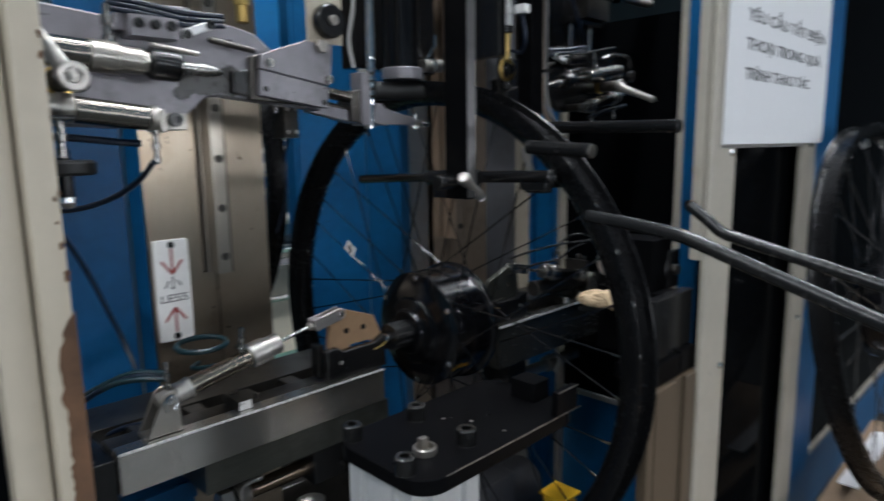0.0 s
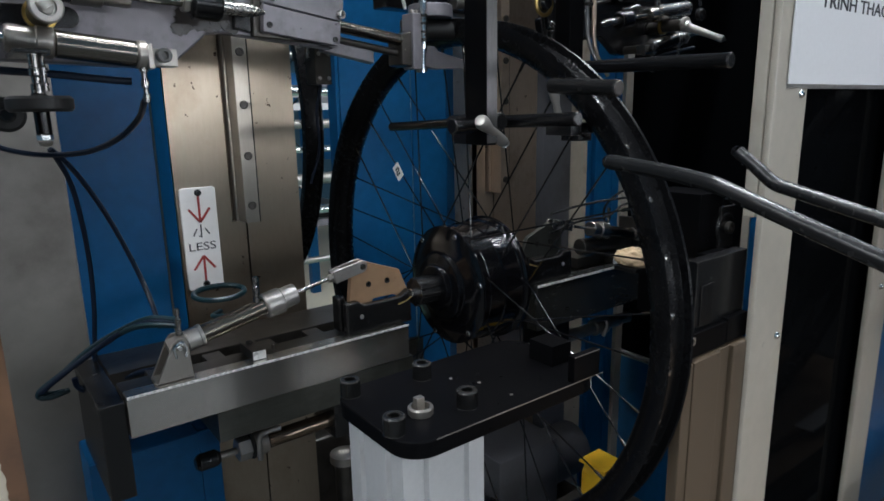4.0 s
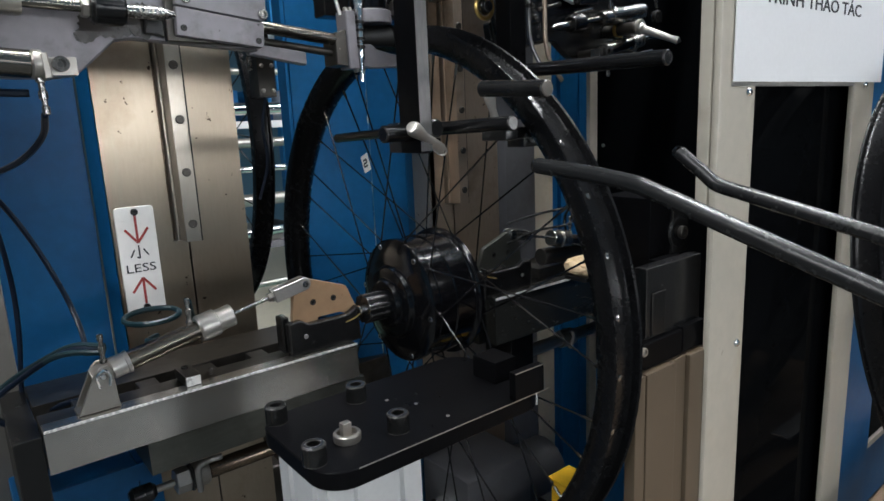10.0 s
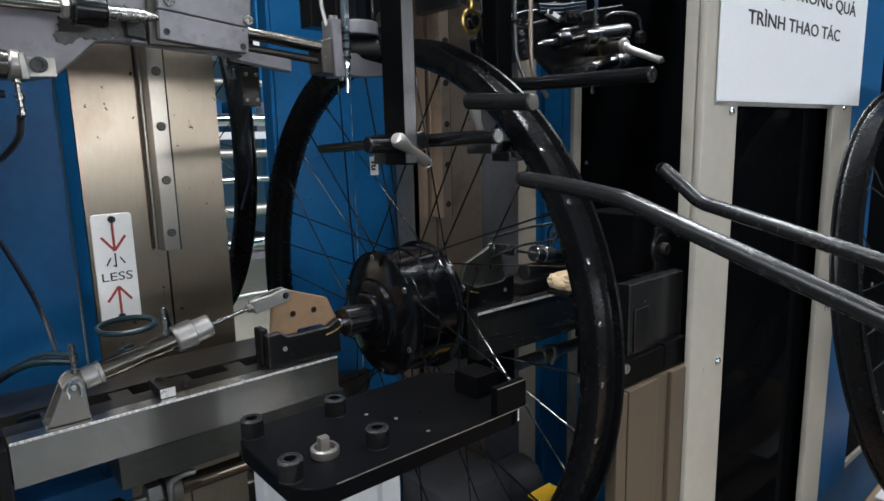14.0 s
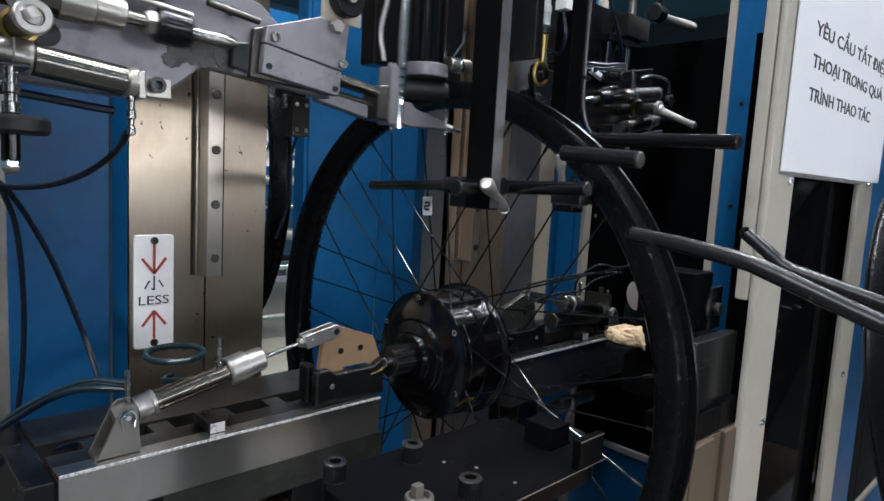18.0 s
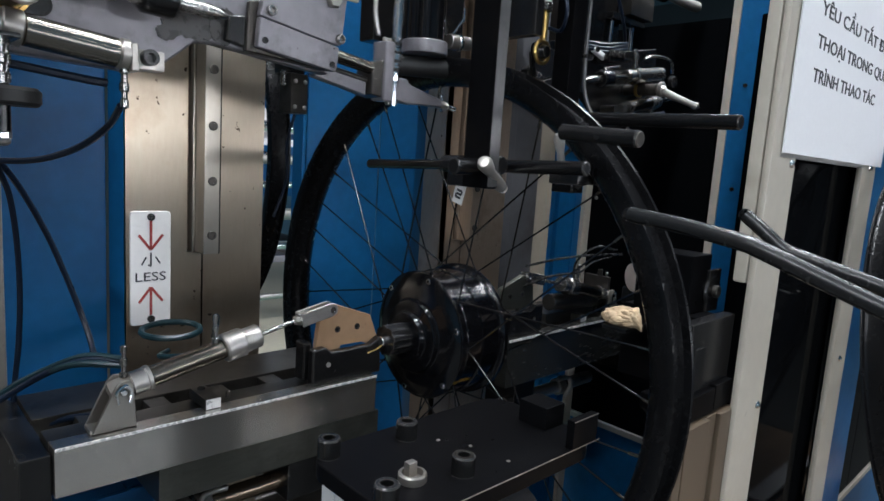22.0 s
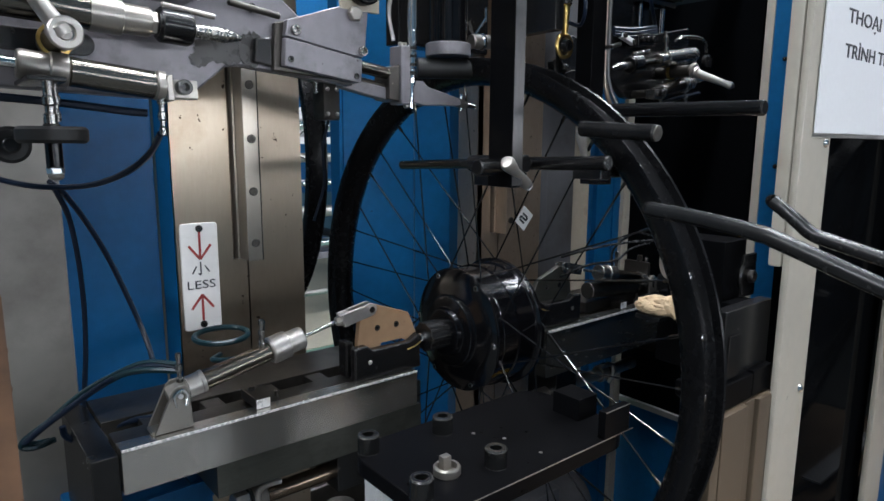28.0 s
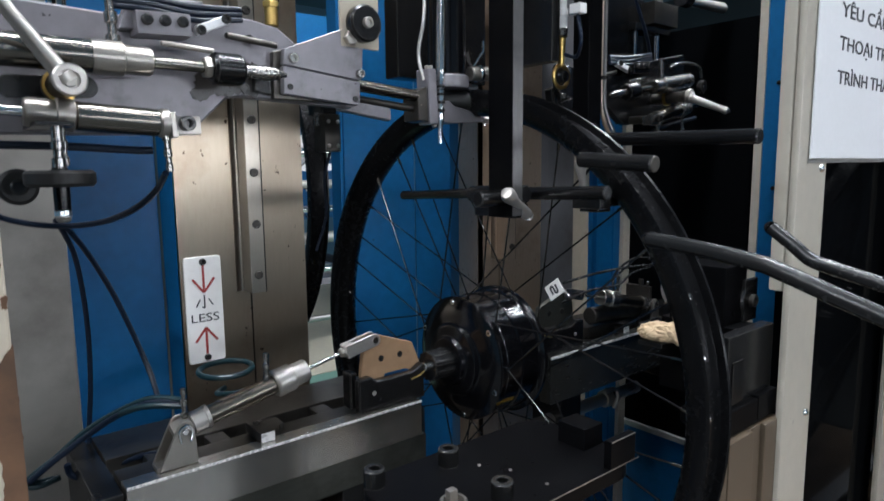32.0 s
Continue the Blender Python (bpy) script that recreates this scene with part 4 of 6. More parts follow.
    part("screw", cap_screw(P(0.2795, 0.03, 0.9745), (0, 0, 1), 0.0035, 0.002), "black_oxide", st)
    part("pin", rod(P(0.256, 0.022, 0.9635), P(0.256, 0.022, 0.971), 0.0025), "dark_steel", st)
    return beam


clamp_arm(-1, (0, 0, 0))
clamp_arm(1, (0.012, -0.020, 0.014))
slide = thing("slide_block", (0.28, 0.01, 0.977), "dark oily slide block under the far air cylinder", "slide block")
part("base", box(0.222, 0.345, 0.000, 0.034, 0.9775, 0.994, 0.0015), "dark_steel", slide)
part("barrel", rod((0.232, 0.006, 1.010), (0.345, 0.004, 1.004), 0.0125, 24), "dark_steel", slide, "dark second cylinder barrel")
part("barrel_cap", rod((0.345, 0.004, 1.004), (0.360, 0.0037, 1.0033), 0.0140, 24), "black_oxide", slide)
part("end_plate", box(0.361, 0.368, -0.012, 0.032, 0.9775, 1.040, 0.001), "dark_steel", slide)
part("stop_screw", cap_screw((0.3645, 0.006, 1.040), (0, 0, 1), 0.004, 0.010), "dark_steel", slide)

# ---- black fixture table on an aluminium post ----
tab = thing("fixture_table", (-0.2, -0.2, 0.0), "thick black steel fixture plate on a ribbed aluminium post", "fixture table")
part("plate", prism(rounded(-0.2795, -0.0636, -0.2765, -0.1560, 0.026, 8), "z", 0.969, 0.983, 0.0009), "black_plate", tab, "black plate with rounded corners")
x0, x1, y0, y1 = -0.264, -0.180, -0.244, -0.160
pts = []


def ribbed(a, b, n, depth):
    a, b = Vector(a), Vector(b)
    d = (b - a)
    nrm = Vector((d.y, -d.x)).normalized()
    out = [a]
    for c in n:
        for u, q in ((c - 0.05, 0), (c - 0.045, -depth), (c + 0.045, -depth), (c + 0.05, 0)):
            out.append(a + d * u + nrm * q)
    return out


cor = [Vector((x0, y0)), Vector((x1, y0)), Vector((x1, y1)), Vector((x0, y1))]
for k in range(4):
    pts += ribbed(cor[k], cor[(k + 1) % 4], (0.25, 0.75), 0.006)
part("post", prism([(p.x, p.y) for p in pts], "z", 0.0, 0.9685, 0), "anodised", tab, "ribbed aluminium profile post")
for px_, py_ in ((-0.2735, -0.2490), (-0.2665, -0.1705), (-0.1985, -0.1805), (-0.2030, -0.2500)):
    part("cap_screw", cap_screw((px_, py_, 0.983), (0, 0, 1), 0.0088, 0.0150), "screw_black", tab, "black socket-head screw")
part("centre_bush", lathe([(0, 0.006), (0, 0.0098), (0.001, 0.0104), (0.0058, 0.0104), (0.0068, 0.0096), (0.0068, 0.0078), (0.002, 0.0074), (0.002, 0)], (-0.2399, -0.2362, 0.983), (-0.2399, -0.2362, 1.1), 32), "zinc", tab, "bright steel bush")
part("square_key", box(-0.2428, -0.2352, -0.2358, -0.2298, 0.9852, 0.9960, 0.0008), "zinc", tab, "bright square key")
for px_, py_ in ((-0.180, -0.199), (-0.1606, -0.2575), (-0.166, -0.222)):
    part("plug", rod((px_, py_, 0.983), (px_, py_, 0.9836), 0.0016), "zinc", tab, "small bare screw")
part("end_block", box(-0.1035, -0.0690, -0.2765, -0.2690, 0.983, 1.0070, 0.0009), "black_plate", tab)
part("end_block", box(-0.0920, -0.0660, -0.2400, -0.2100, 0.983, 1.0030, 0.0009), "black_plate", tab)
# worn edges as thin strips, which also stand in for the edge highlights
part("worn_edge", box(-0.2540, -0.0640, -0.2768, -0.2763, 0.9825, 0.9832, 0), "zinc", tab, "bright worn plate edge")
part("worn_edge", box(-0.1030, -0.0695, -0.2768, -0.2763, 1.0063, 1.0071, 0), "zinc", tab, "bright worn block edge")
part("white_tag", box(-0.0634, -0.0620, -0.262, -0.252, 0.962, 0.986, 0), "label_white", tab, "small white tag")

# ---- hanging guide frame with loading rods and stops ----
hang = thing("wheel_guide", (-0.09, -0.15, 1.62), "black steel guide frame hanging over the wheel with two clamp levers", "wheel guide")
for x, body in ((-0.103, [(-0.305, 1.178), (-0.345, 1.1745), (-0.385, 1.169), (-0.40, 1.165), (-0.45, 1.148), (-0.541, 1.118)]), (0.037, [(-0.333, 1.179), (-0.352, 1.165), (-0.366, 1.1545), (-0.385, 1.149), (-0.45, 1.133), (-0.522, 1.115)])):
    g = part("guide_rod", tube([(x, y, z) for y, z in body], 0.0058, 14), "rod_black", hang, "bent black steel loading rod")
    part("end_cap", rod((x, body[-1][0] + 0.0005, body[-1][1]), (x, body[-1][0] - 0.002, body[-1][1] - 0.0006), 0.0059, 14), "alloy", g)
    part("tip", lathe([(0, 0.0057), (0.003, 0.005), (0.005, 0.003), (0.0055, 0)], (x, body[0][0], body[0][1]), (x, body[0][0] + 1, body[0][1] + 0.1), 14), "black_metal", g)
part("hanger_bar", box(-0.100, -0.087, -0.158, -0.126, 1.185, 1.62, 0.0015), "black_plate", hang, "black flat hanger bar")
part("hanger_bar", box(0.045, 0.068, -0.130, -0.108, 1.265, 1.62, 0.0015), "black_plate", hang, "black flat hanger bar")
part("edge_tube", tube([(0.0712, -0.1315, 1.619), (0.0712, -0.1315, 1.45), (0.0712, -0.1315, 1.32), (0.0725, -0.134, 1.29), (0.080, -0.140, 1.268), (0.090, -0.143, 1.260)], 0.0022, 10), "worn_bar", hang, "gray air tube along the bar")
part("tube_clip", box(0.0665, 0.0755, -0.1365, -0.1270, 1.327, 1.331, 0.0005), "black_oxide", hang)
# gray sheet paints the lit tone of the bar's worn front face
part("worn_face", box(-0.0998, -0.0872, -0.1588, -0.1581, 1.187, 1.62, 0), "worn_bar", hang, "worn front face of the bar with its lit tone painted gray")
part("cross_rod", rod((-0.05, 0.084, 1.198), (-0.05, -0.052, 1.204), 0.0055), "black_metal", hang)
part("cross_rod", rod((-0.055, -0.052, 1.204), (-0.055, -0.232, 1.209), 0.0065), "black_metal", hang)
part("clamp_block", box(-0.0985, -0.068, -0.148, -0.104, 1.185, 1.198, 0.0015), "black_metal", hang)
part("sleeve", rod((-0.078, -0.078, 1.205), (-0.078, -0.155, 1.207), 0.0085), "black_oxide", hang)
part("clamp_block", box(-0.058, -0.044, -0.226, -0.194, 1.194, 1.2075, 0.0015), "black_metal", hang)
part("clamp_lug", box(-0.0435, 0.000, -0.206, -0.196, 1.194, 1.205, 0.0012), "black_metal", hang)


def lever(parent, a, b, r0=0.0065, r1=0.0055):
    a, b = Vector(a), Vector(b)
    L = (b - a).length
    part("lever", lathe([(-0.006, 0), (-0.005, r0 * 0.7), (0, r0), (0.006, r0 * 0.9), (L * 0.35, r1 * 0.8), (L * 0.75, r1), (L * 0.95, r1 * 1.05), (L, r1 * 0.8), (L, 0)], a, b, 16), "lever_gray", parent, "bright clamp lever")


lever(hang, (-0.1113, -0.1644, 1.2074), (-0.0675, -0.1466, 1.1865), 0.0072, 0.0056)
part("lever_tip", lathe([(-0.002, 0), (-0.002, 0.0048), (0.0035, 0.0048), (0.0038, 0.0042), (0.0035, 0.0034), (-0.0015, 0.0033), (-0.0015, 0)], (-0.0665, -0.1465, 1.1860), (-0.0765, -0.1640, 1.1815), 20), "lever_gray", hang, "bored lever end")
part("lever_bore", rod((-0.0672, -0.1478, 1.1857), (-0.0668, -0.1470, 1.1859), 0.0032), "black_oxide", hang)
part("sleeve", rod((-0.1335, -0.147, 1.204), (-0.1005, -0.147, 1.204), 0.0078), "black_metal", hang)
part("lever_stud", rod((-0.106, -0.158, 1.2095), (-0.095, -0.140, 1.205), 0.005), "dark_steel", hang)
lever(hang, (-0.0478, -0.1944, 1.2338), (-0.034, -0.191, 1.2015), 0.0052, 0.0042)
part("lug", box(0.046, 0.068, -0.146, -0.120, 1.182, 1.202, 0.0012), "black_metal", hang)
part("lug_screw", cap_screw((0.057, -0.146, 1.192), (0, -1, 0), 0.0058, 0.003), "screw_black", hang)
part("stud", cap_screw((0.0, -0.2065, 1.199), (0, -1, 0), 0.0052, 0.006), "dark_steel", hang)
part("stop_rod", rod((-0.077, -0.218, 1.2385), (-0.077, -0.291, 1.234), 0.0068), "black_oxide", hang, "black stop rod with a bare end")
part("bare_end", rod((-0.077, -0.2905, 1.234), (-0.077, -0.292, 1.2339), 0.0062), "dark_steel", hang, "bare steel rod end")
part("stop_rod", rod((0.043, -0.15, 1.2605), (0.043, -0.317, 1.257), 0.0068), "black_metal", hang, "black stop rod")


# ---- rocking nipple-driver arms; s = -1 is the one beside the freehub ----
def bx_r(x0, x1, y0, y1, z0, z1, ox, oy, oz):
    return box(x0 + ox, x1 + ox, y0 + oy, y1 + oy, z0 + oz, z1 + oz, 0.001)


def rocker_arm(s, off):
    ox, oy, oz = off

    def P(x, y, z):
        return Vector((s * x + ox, y + oy, z + oz))

    def poly(pts):
        return [(s * x + ox, z + oz) for x, z in pts]

    left = s < 0
    mat = "arm_gray" if left else "black_oxide"
    zn = "zinc" if left else "nickel"
    arm = thing("rocker_arm", P(0.43, -0.02, 1.25), "gray painted rocker arm with two air cylinders above the column" if left else "dark rocker arm with small bright air cylinders", "rocker arm", "rocker arms")
    part("arm_plate", prism(poly([(0.52, 1.263), (0.36, 1.258), (0.344, 1.262), (0.314, 1.2875), (0.300, 1.289), (0.19, 1.279), (0.188, 1.32), (0.245, 1.336), (0.262, 1.349), (0.285, 1.354), (0.33, 1.356), (0.345, 1.345), (0.40, 1.35), (0.52, 1.36)]), "y", -0.032 + oy, -0.018 + oy, 0.0015), mat, arm)
    for z in (1.2965,):
        part("slot", prism(poly(rounded(0.412, 0.476, z - 0.010, z + 0.006, 0.0078, 5)), "y", -0.0335 + oy, -0.0318 + oy, 0.0003), "black_oxide", arm)
    # bracket plates
    br = part("bracket_plate", prism(poly([(0.2665, 1.3155), (0.2645, 1.329), (0.200, 1.3515), (0.186, 1.351), (0.1825, 1.345), (0.1865, 1.3065), (0.189, 1.3035)]), "y", -0.047 + oy, -0.0395 + oy, 0.0008), mat, arm)
    part("bracket_plate", prism(poly([(0.2685, 1.2905), (0.2665, 1.3145), (0.189, 1.3025), (0.1905, 1.284), (0.193, 1.2805)]), "y", -0.047 + oy, -0.0395 + oy, 0.0008), mat, arm)
    part("bracket_core", prism(poly([(0.275, 1.2865), (0.272, 1.327), (0.2, 1.345), (0.188, 1.340), (0.192, 1.282)]), "y", -0.039 + oy, -0.0325 + oy, 0.001), "dark_steel", arm)
    for x, z, r in ((0.2575, 1.321, 0.0044), (0.1895, 1.3095, 0.0044), (0.262, 1.2965, 0.0028), (0.196, 1.2865, 0.0028)):
        part("cap_screw", cap_screw(P(x, -0.047, z), (0, -1, 0), r, 0.0042 if r > 0.003 else 0.0012), "nickel" if r > 0.003 else "black_oxide", arm)
    part("hex_bolt", rod(P(0.1985, -0.047, 1.3415), P(0.1985, -0.0535, 1.3415), 0.0072, 6, 0.0012), zn, arm)
    # upper cylinder, coupling and rod
    y = -0.062
    ax0, ax1 = P(0.54, y, 1.3195), P(0.275, y, 1.3045)
    axd = (ax1 - ax0).normalized()
    part("upper_barrel", rod(ax0 + axd * (0 if left else 0.06), ax0 + axd * 0.125, 0.0115, 28), "polished" if left else zn, arm)
    part("upper_head", lathe([(0.120, 0), (0.120, 0.0125), (0.140, 0.0125), (0.141, 0.0105), (0.158, 0.0105), (0.160, 0.0095), (0.160, 0)], ax0, ax1, 28), zn, arm)
    # coupling that runs in and out with the piston; drawn at the inner end for the moving arm
    u = -0.040 if left else 0.0
    cpl = part("coupling", lathe([(0.2045 + u, 0), (0.2045 + u, 0.0105), (0.207 + u, 0.0128), (0.2265 + u, 0.0128), (0.2295 + u, 0.011), (0.2295 + u, 0)], ax0, ax1, 28), "black_metal", arm, "black rubber-like coupling")
    part("upper_rod", rod(ax0 + axd * (0.110 + u), ax0 + axd * (0.200 + u), 0.0044), "polished", cpl)
    part("coupling_nut", rod(ax0 + axd * (0.1985 + u), ax0 + axd * (0.2045 + u), 0.0085, 6), zn, cpl)
    part("drive_stud", lathe([(0.229 + u, 0), (0.229 + u, 0.0052), (0.247 + u, 0.0052), (0.248 + u, 0.0058), (0.256 + u, 0.0056), (0.268 + u, 0.002), (0.268 + u, 0)], ax0, ax1, 18), "nickel", cpl, "pointed steel stud")
    part("stud_seat", prism(poly([(0.292, 1.2925), (0.290, 1.312), (0.276, 1.314), (0.276, 1.2895)]), "y", -0.040 + oy, -0.0325 + oy, 0.001), "black_oxide", arm)
    # lower cylinder with fork
    y = -0.068
    b0, b1 = P(0.484, y, 1.2765), P(0.360, y, 1.2635)
    bd = (b1 - b0).normalized()
    part("lower_rod", rod(P(0.52, y, 1.2803), b0 + bd * 0.02, 0.0035), "chrome", arm)
    part("lower_head", lathe([(0.018, 0), (0.018, 0.0088), (0.020, 0.0098), (0.036, 0.0098), (0.037, 0.0112), (0.047, 0.0112), (0.048, 0.009), (0.048, 0)], b0, b1, 26), zn, arm)
    part("lower_barrel", rod(b0 + bd * 0.048, b0 + bd * 0.103, 0.0100, 28), "polished", arm, "dark polished cylinder barrel")
    part("lower_cap", lathe([(0.1025, 0), (0.1025, 0.0095), (0.104, 0.0108), (0.109, 0.0108), (0.110, 0.009), (0.112, 0)], b0, b1, 26), zn, arm)
    part("fork", box(P(0.373, 0, 0).x if left else P(0.353, 0, 0).x, P(0.353, 0, 0).x if left else P(0.373, 0, 0).x, -0.076 + oy, -0.060 + oy, 1.2565 + oz, 1.270 + oz, 0.0012), zn, arm)
    part("fork_screw", cap_screw(P(0.3645, -0.076, 1.2645), (0, -1, 0), 0.0056, 0.008), "screw_black", arm)
    part("fork_lip", prism(poly([(0.376, 1.2545), (0.376, 1.2725), (0.3715, 1.2735), (0.3705, 1.2545)]), "y", -0.0785 + oy, -0.058 + oy, 0.0008), zn, arm)
    if left:
        for gx, gz, ga, gb, seed in ((0.318, 1.302, 0.022, 0.013, 3), (0.291, 1.303, 0.013, 0.014, 8), (0.336, 1.291, 0.008, 0.006, 5)):
            part("grease_stain", prism(poly(ragged(gx, gz, ga, gb, seed, 40, 0.13)), "y", -0.0327 + oy - 0.0001 * seed, -0.0318 + oy, 0), "grease", arm, "dark grease stain")
    part("pivot_lug", rod(P(0.3645, -0.060, 1.2645), P(0.3645, -0.030, 1.2645), 0.006), "dark_steel", arm)
    for x, z in ((0.446, 1.2655), (0.378, 1.257)):
        air_fitting(arm, P(x, -0.070, z), (0, 0, -1))
    part("air_tube", tube([P(0.52, -0.05, 1.256), P(0.45, -0.052, 1.252), P(0.40, -0.055, 1.247), P(0.385, -0.056, 1.246)], 0.003, 8), "hose", arm)
    # hand knob lever
    kx = 0.441 if left else 0.424
    part("knob_hub", rod(P(kx, -0.090, 1.2925), P(kx, -0.034, 1.2925), 0.0085), "dark_steel", arm)
    part("brass_washer", lathe([(0, 0.009), (0, 0.0112), (0.004, 0.0112), (0.004, 0.009)], P(kx, -0.056, 1.2925), P(kx, -0.1, 1.2925), 24), "brass", arm, "brass washer")
    part("lever", lathe([(0, 0), (0, 0.0085), (0.006, 0.009), (0.010, 0.006), (0.05, 0.0045), (0.06, 0.0055), (0.066, 0)], P(kx, -0.0915, 1.2915), P(0.470, -0.0915, 1.336) if left else P(0.440, -0.130, 1.272), 16), "lever_gray", arm, "bright clamp lever")
    part("lever_ring", lathe([(0, 0), (0, 0.0105), (0.004, 0.0105), (0.005, 0.0095), (0.005, 0.006), (0.002, 0.0055), (0.002, 0)], P(kx, -0.094, 1.2925), P(kx, -0.2, 1.2925), 22), "lever_gray", arm)
    part("cross_screw", lathe([(0, 0), (0, 0.0048), (0.001, 0.0042), (0.001, 0)], P(kx, -0.0962, 1.2925), P(kx, -0.2, 1.2925), 16), zn, arm)
    # small parts on top of the plate
    part("air_plate", prism(poly([(0.396, 1.336), (0.386, 1.36), (0.33, 1.362), (0.33, 1.340)]), "y", -0.0445 + oy, -0.033 + oy, 0.001), mat, arm)
    for q in range(3):
        part("thin_tube", tube([P(0.40, -0.048, 1.352 + 0.004 * q), P(0.37, -0.052, 1.350 + 0.004 * q), P(0.34, -0.05, 1.346 + 0.005 * q), P(0.30, -0.045, 1.35 + 0.004 * q)], 0.0026, 8), "hose", arm)
    part("fitting_column", lathe([(0, 0), (0, 0.005), (0.006, 0.005), (0.007, 0.0032), (0.014, 0.0032), (0.015, 0.0045), (0.022, 0.0045), (0.023, 0.003), (0.03, 0.003), (0.03, 0)], P(0.404, -0.062, 1.322), P(0.404, -0.062, 1.5), 14), zn if not left else "nickel", arm, "bright stepped air fitting")
    part("pale_tube", rod(P(0.37, -0.056, 1.326), P(0.33, -0.056, 1.3215), 0.0022), zn, arm)
    part("top_link", rod(P(0.315, -0.045, 1.337), P(0.27, -0.045, 1.331), 0.0028), "dark_steel", arm)
    part("link_bar", prism(poly([(0.340, 1.334), (0.340, 1.342), (0.315, 1.352), (0.312, 1.345)]), "y", -0.052 + oy, -0.044 + oy, 0.001), "paper", arm, "white link bar")
    for x, z in ((0.337, 1.338), (0.316, 1.348), (0.290, 1.337)):
        part("cap_screw", cap_screw(P(x, -0.052, z) if x > 0.3 else P(x, -0.032, z), (0, -1, 0), 0.0038, 0.003), "black_oxide", arm)
    part("air_manifold", box(*sorted((P(0.385, 0, 0).x, P(0.345, 0, 0).x)), -0.055 + oy, -0.033 + oy, 1.332 + oz, 1.349 + oz, 0.001), mat, arm)
    for x in (0.378, 0.365, 0.352):
        part("plug", rod(P(x, -0.055, 1.342), P(x, -0.060, 1.342), 0.0042), "black_oxide", arm)
    if not left:
        part("air_pipe", tube([P(0.43, -0.062, 1.338), P(0.45, -0.062, 1.343), P(0.49, -0.062, 1.342), P(0.515, -0.062, 1.335), P(0.52, -0.062, 1.318)], 0.0024, 8), zn, arm, "bright bent air pipe")
        part("end_ring", rod(P(0.505, -0.0665, 1.305), P(0.505, -0.075, 1.305), 0.010), "black_oxide", arm)
        part("finned_body", bx_r(0.30, 0.40, -0.02, 0.02, 1.33, 1.365, ox, oy, oz), "black_metal", arm)
        for q in range(5):
            part("fin", bx_r(0.312 + 0.018 * q, 0.318 + 0.018 * q, -0.026, -0.0205, 1.334, 1.361, ox, oy, oz), "dark_steel", arm)
        return arm
    # driver head that slides out of the bracket
    head = part("driver_head", prism(poly([(0.1235, 1.2655), (0.1235, 1.325), (0.112, 1.325), (0.112, 1.2655)]), "y", -0.018 + oy, 0.004 + oy, 0.001), mat, arm, "gray sliding driver head with a finger")
    part("head_tube", rod(P(0.255, -0.012, 1.312), P(0.135, -0.010, 1.296), 0.0062), "polished", head)
    part("guide_tube", rod(P(0.255, -0.006, 1.299), P(0.135, -0.005, 1.283), 0.004), "dark_steel", head)
    part("head_block", prism(poly([(0.138, 1.270), (0.1375, 1.302), (0.124, 1.306), (0.124, 1.268)]), "y", -0.016 + oy, 0.012 + oy, 0.001), "dark_steel", head)
    part("finger", prism(poly([(0.1115, 1.269), (0.1115, 1.291), (0.092, 1.291), (0.086, 1.2855), (0.040, 1.2755), (0.038, 1.267), (0.07, 1.2665), (0.09, 1.2655)]), "y", -0.015 + oy, -0.004 + oy, 0.001), mat, head, "tapering gray finger")
    for x, z in ((0.112, 1.262), (0.103, 1.263)):
        part("foot_screw", rod(P(x, -0.010, z), P(x, -0.010, z + 0.006), 0.003, 6), "zinc", head)
    for x in (0.1205, 0.115):
        part("top_nut", rod(P(x, -0.012, 1.325), P(x, -0.012, 1.329), 0.0026, 6), "zinc", head)
    part("tip_nut", rod(P(0.040, -0.009, 1.271), P(0.026, -0.009, 1.269), 0.005, 6), "zinc", head)
    part("tip_rod", rod(P(0.027, -0.009, 1.269), P(0.012, -0.009, 1.267), 0.003), "chrome", head)
    part("cross_pin", rod(P(0.034, -0.009, 1.262), P(0.034, -0.009, 1.282), 0.0018), "chrome", head)
    part("tail_plate", prism(poly([(0.19, 1.279), (0.19, 1.29), (0.13, 1.281), (0.13, 1.268)]), "y", -0.010 + oy, 0.002 + oy, 0.001), mat, arm)
    return arm


arm_left = rocker_arm(-1, (0, 0, 0))
arm_right = rocker_arm(1, (-0.044, 0.04, 0.034))
lean_at = Matrix.Translation((0.309, 0.0, 1.343))
arm_right.matrix_world = lean_at @ Matrix.Rotation(radians(-6.5), 4, "Y") @ lean_at.inverted() @ Matrix.Translation(arm_right.location)

# spindle that turns the nipples: straight over the rim beside the finger
spin = thing("driver_spindle", (-0.1085, -0.012, 1.30), "bright steel nipple-driver spindle with rings", "spindle")
part("tip", lathe([(0, 0), (0, 0.0022), (0.022, 0.0028), (0.024, 0.0042), (0.034, 0.0042), (0.035, 0.0032), (0.037, 0.0032), (0.038, 0.0042), (0.040, 0.0042), (0.041, 0.0032), (0.043, 0.0032), (0.044, 0.0048), (0.058, 0.0048), (0.059, 0.0036), (0.061, 0.0036), (0.062, 0.0046), (0.064, 0.0046), (0.065, 0.0036), (0.067, 0.0036), (0.068, 0.005), (0.080, 0.005), (0.082, 0.0058), (0.13, 0.0052), (0.20, 0.0045), (0.20, 0)], (-0.108, -0.014, 1.262), (-0.104, -0.014, 1.46), 16), "chrome", spin)
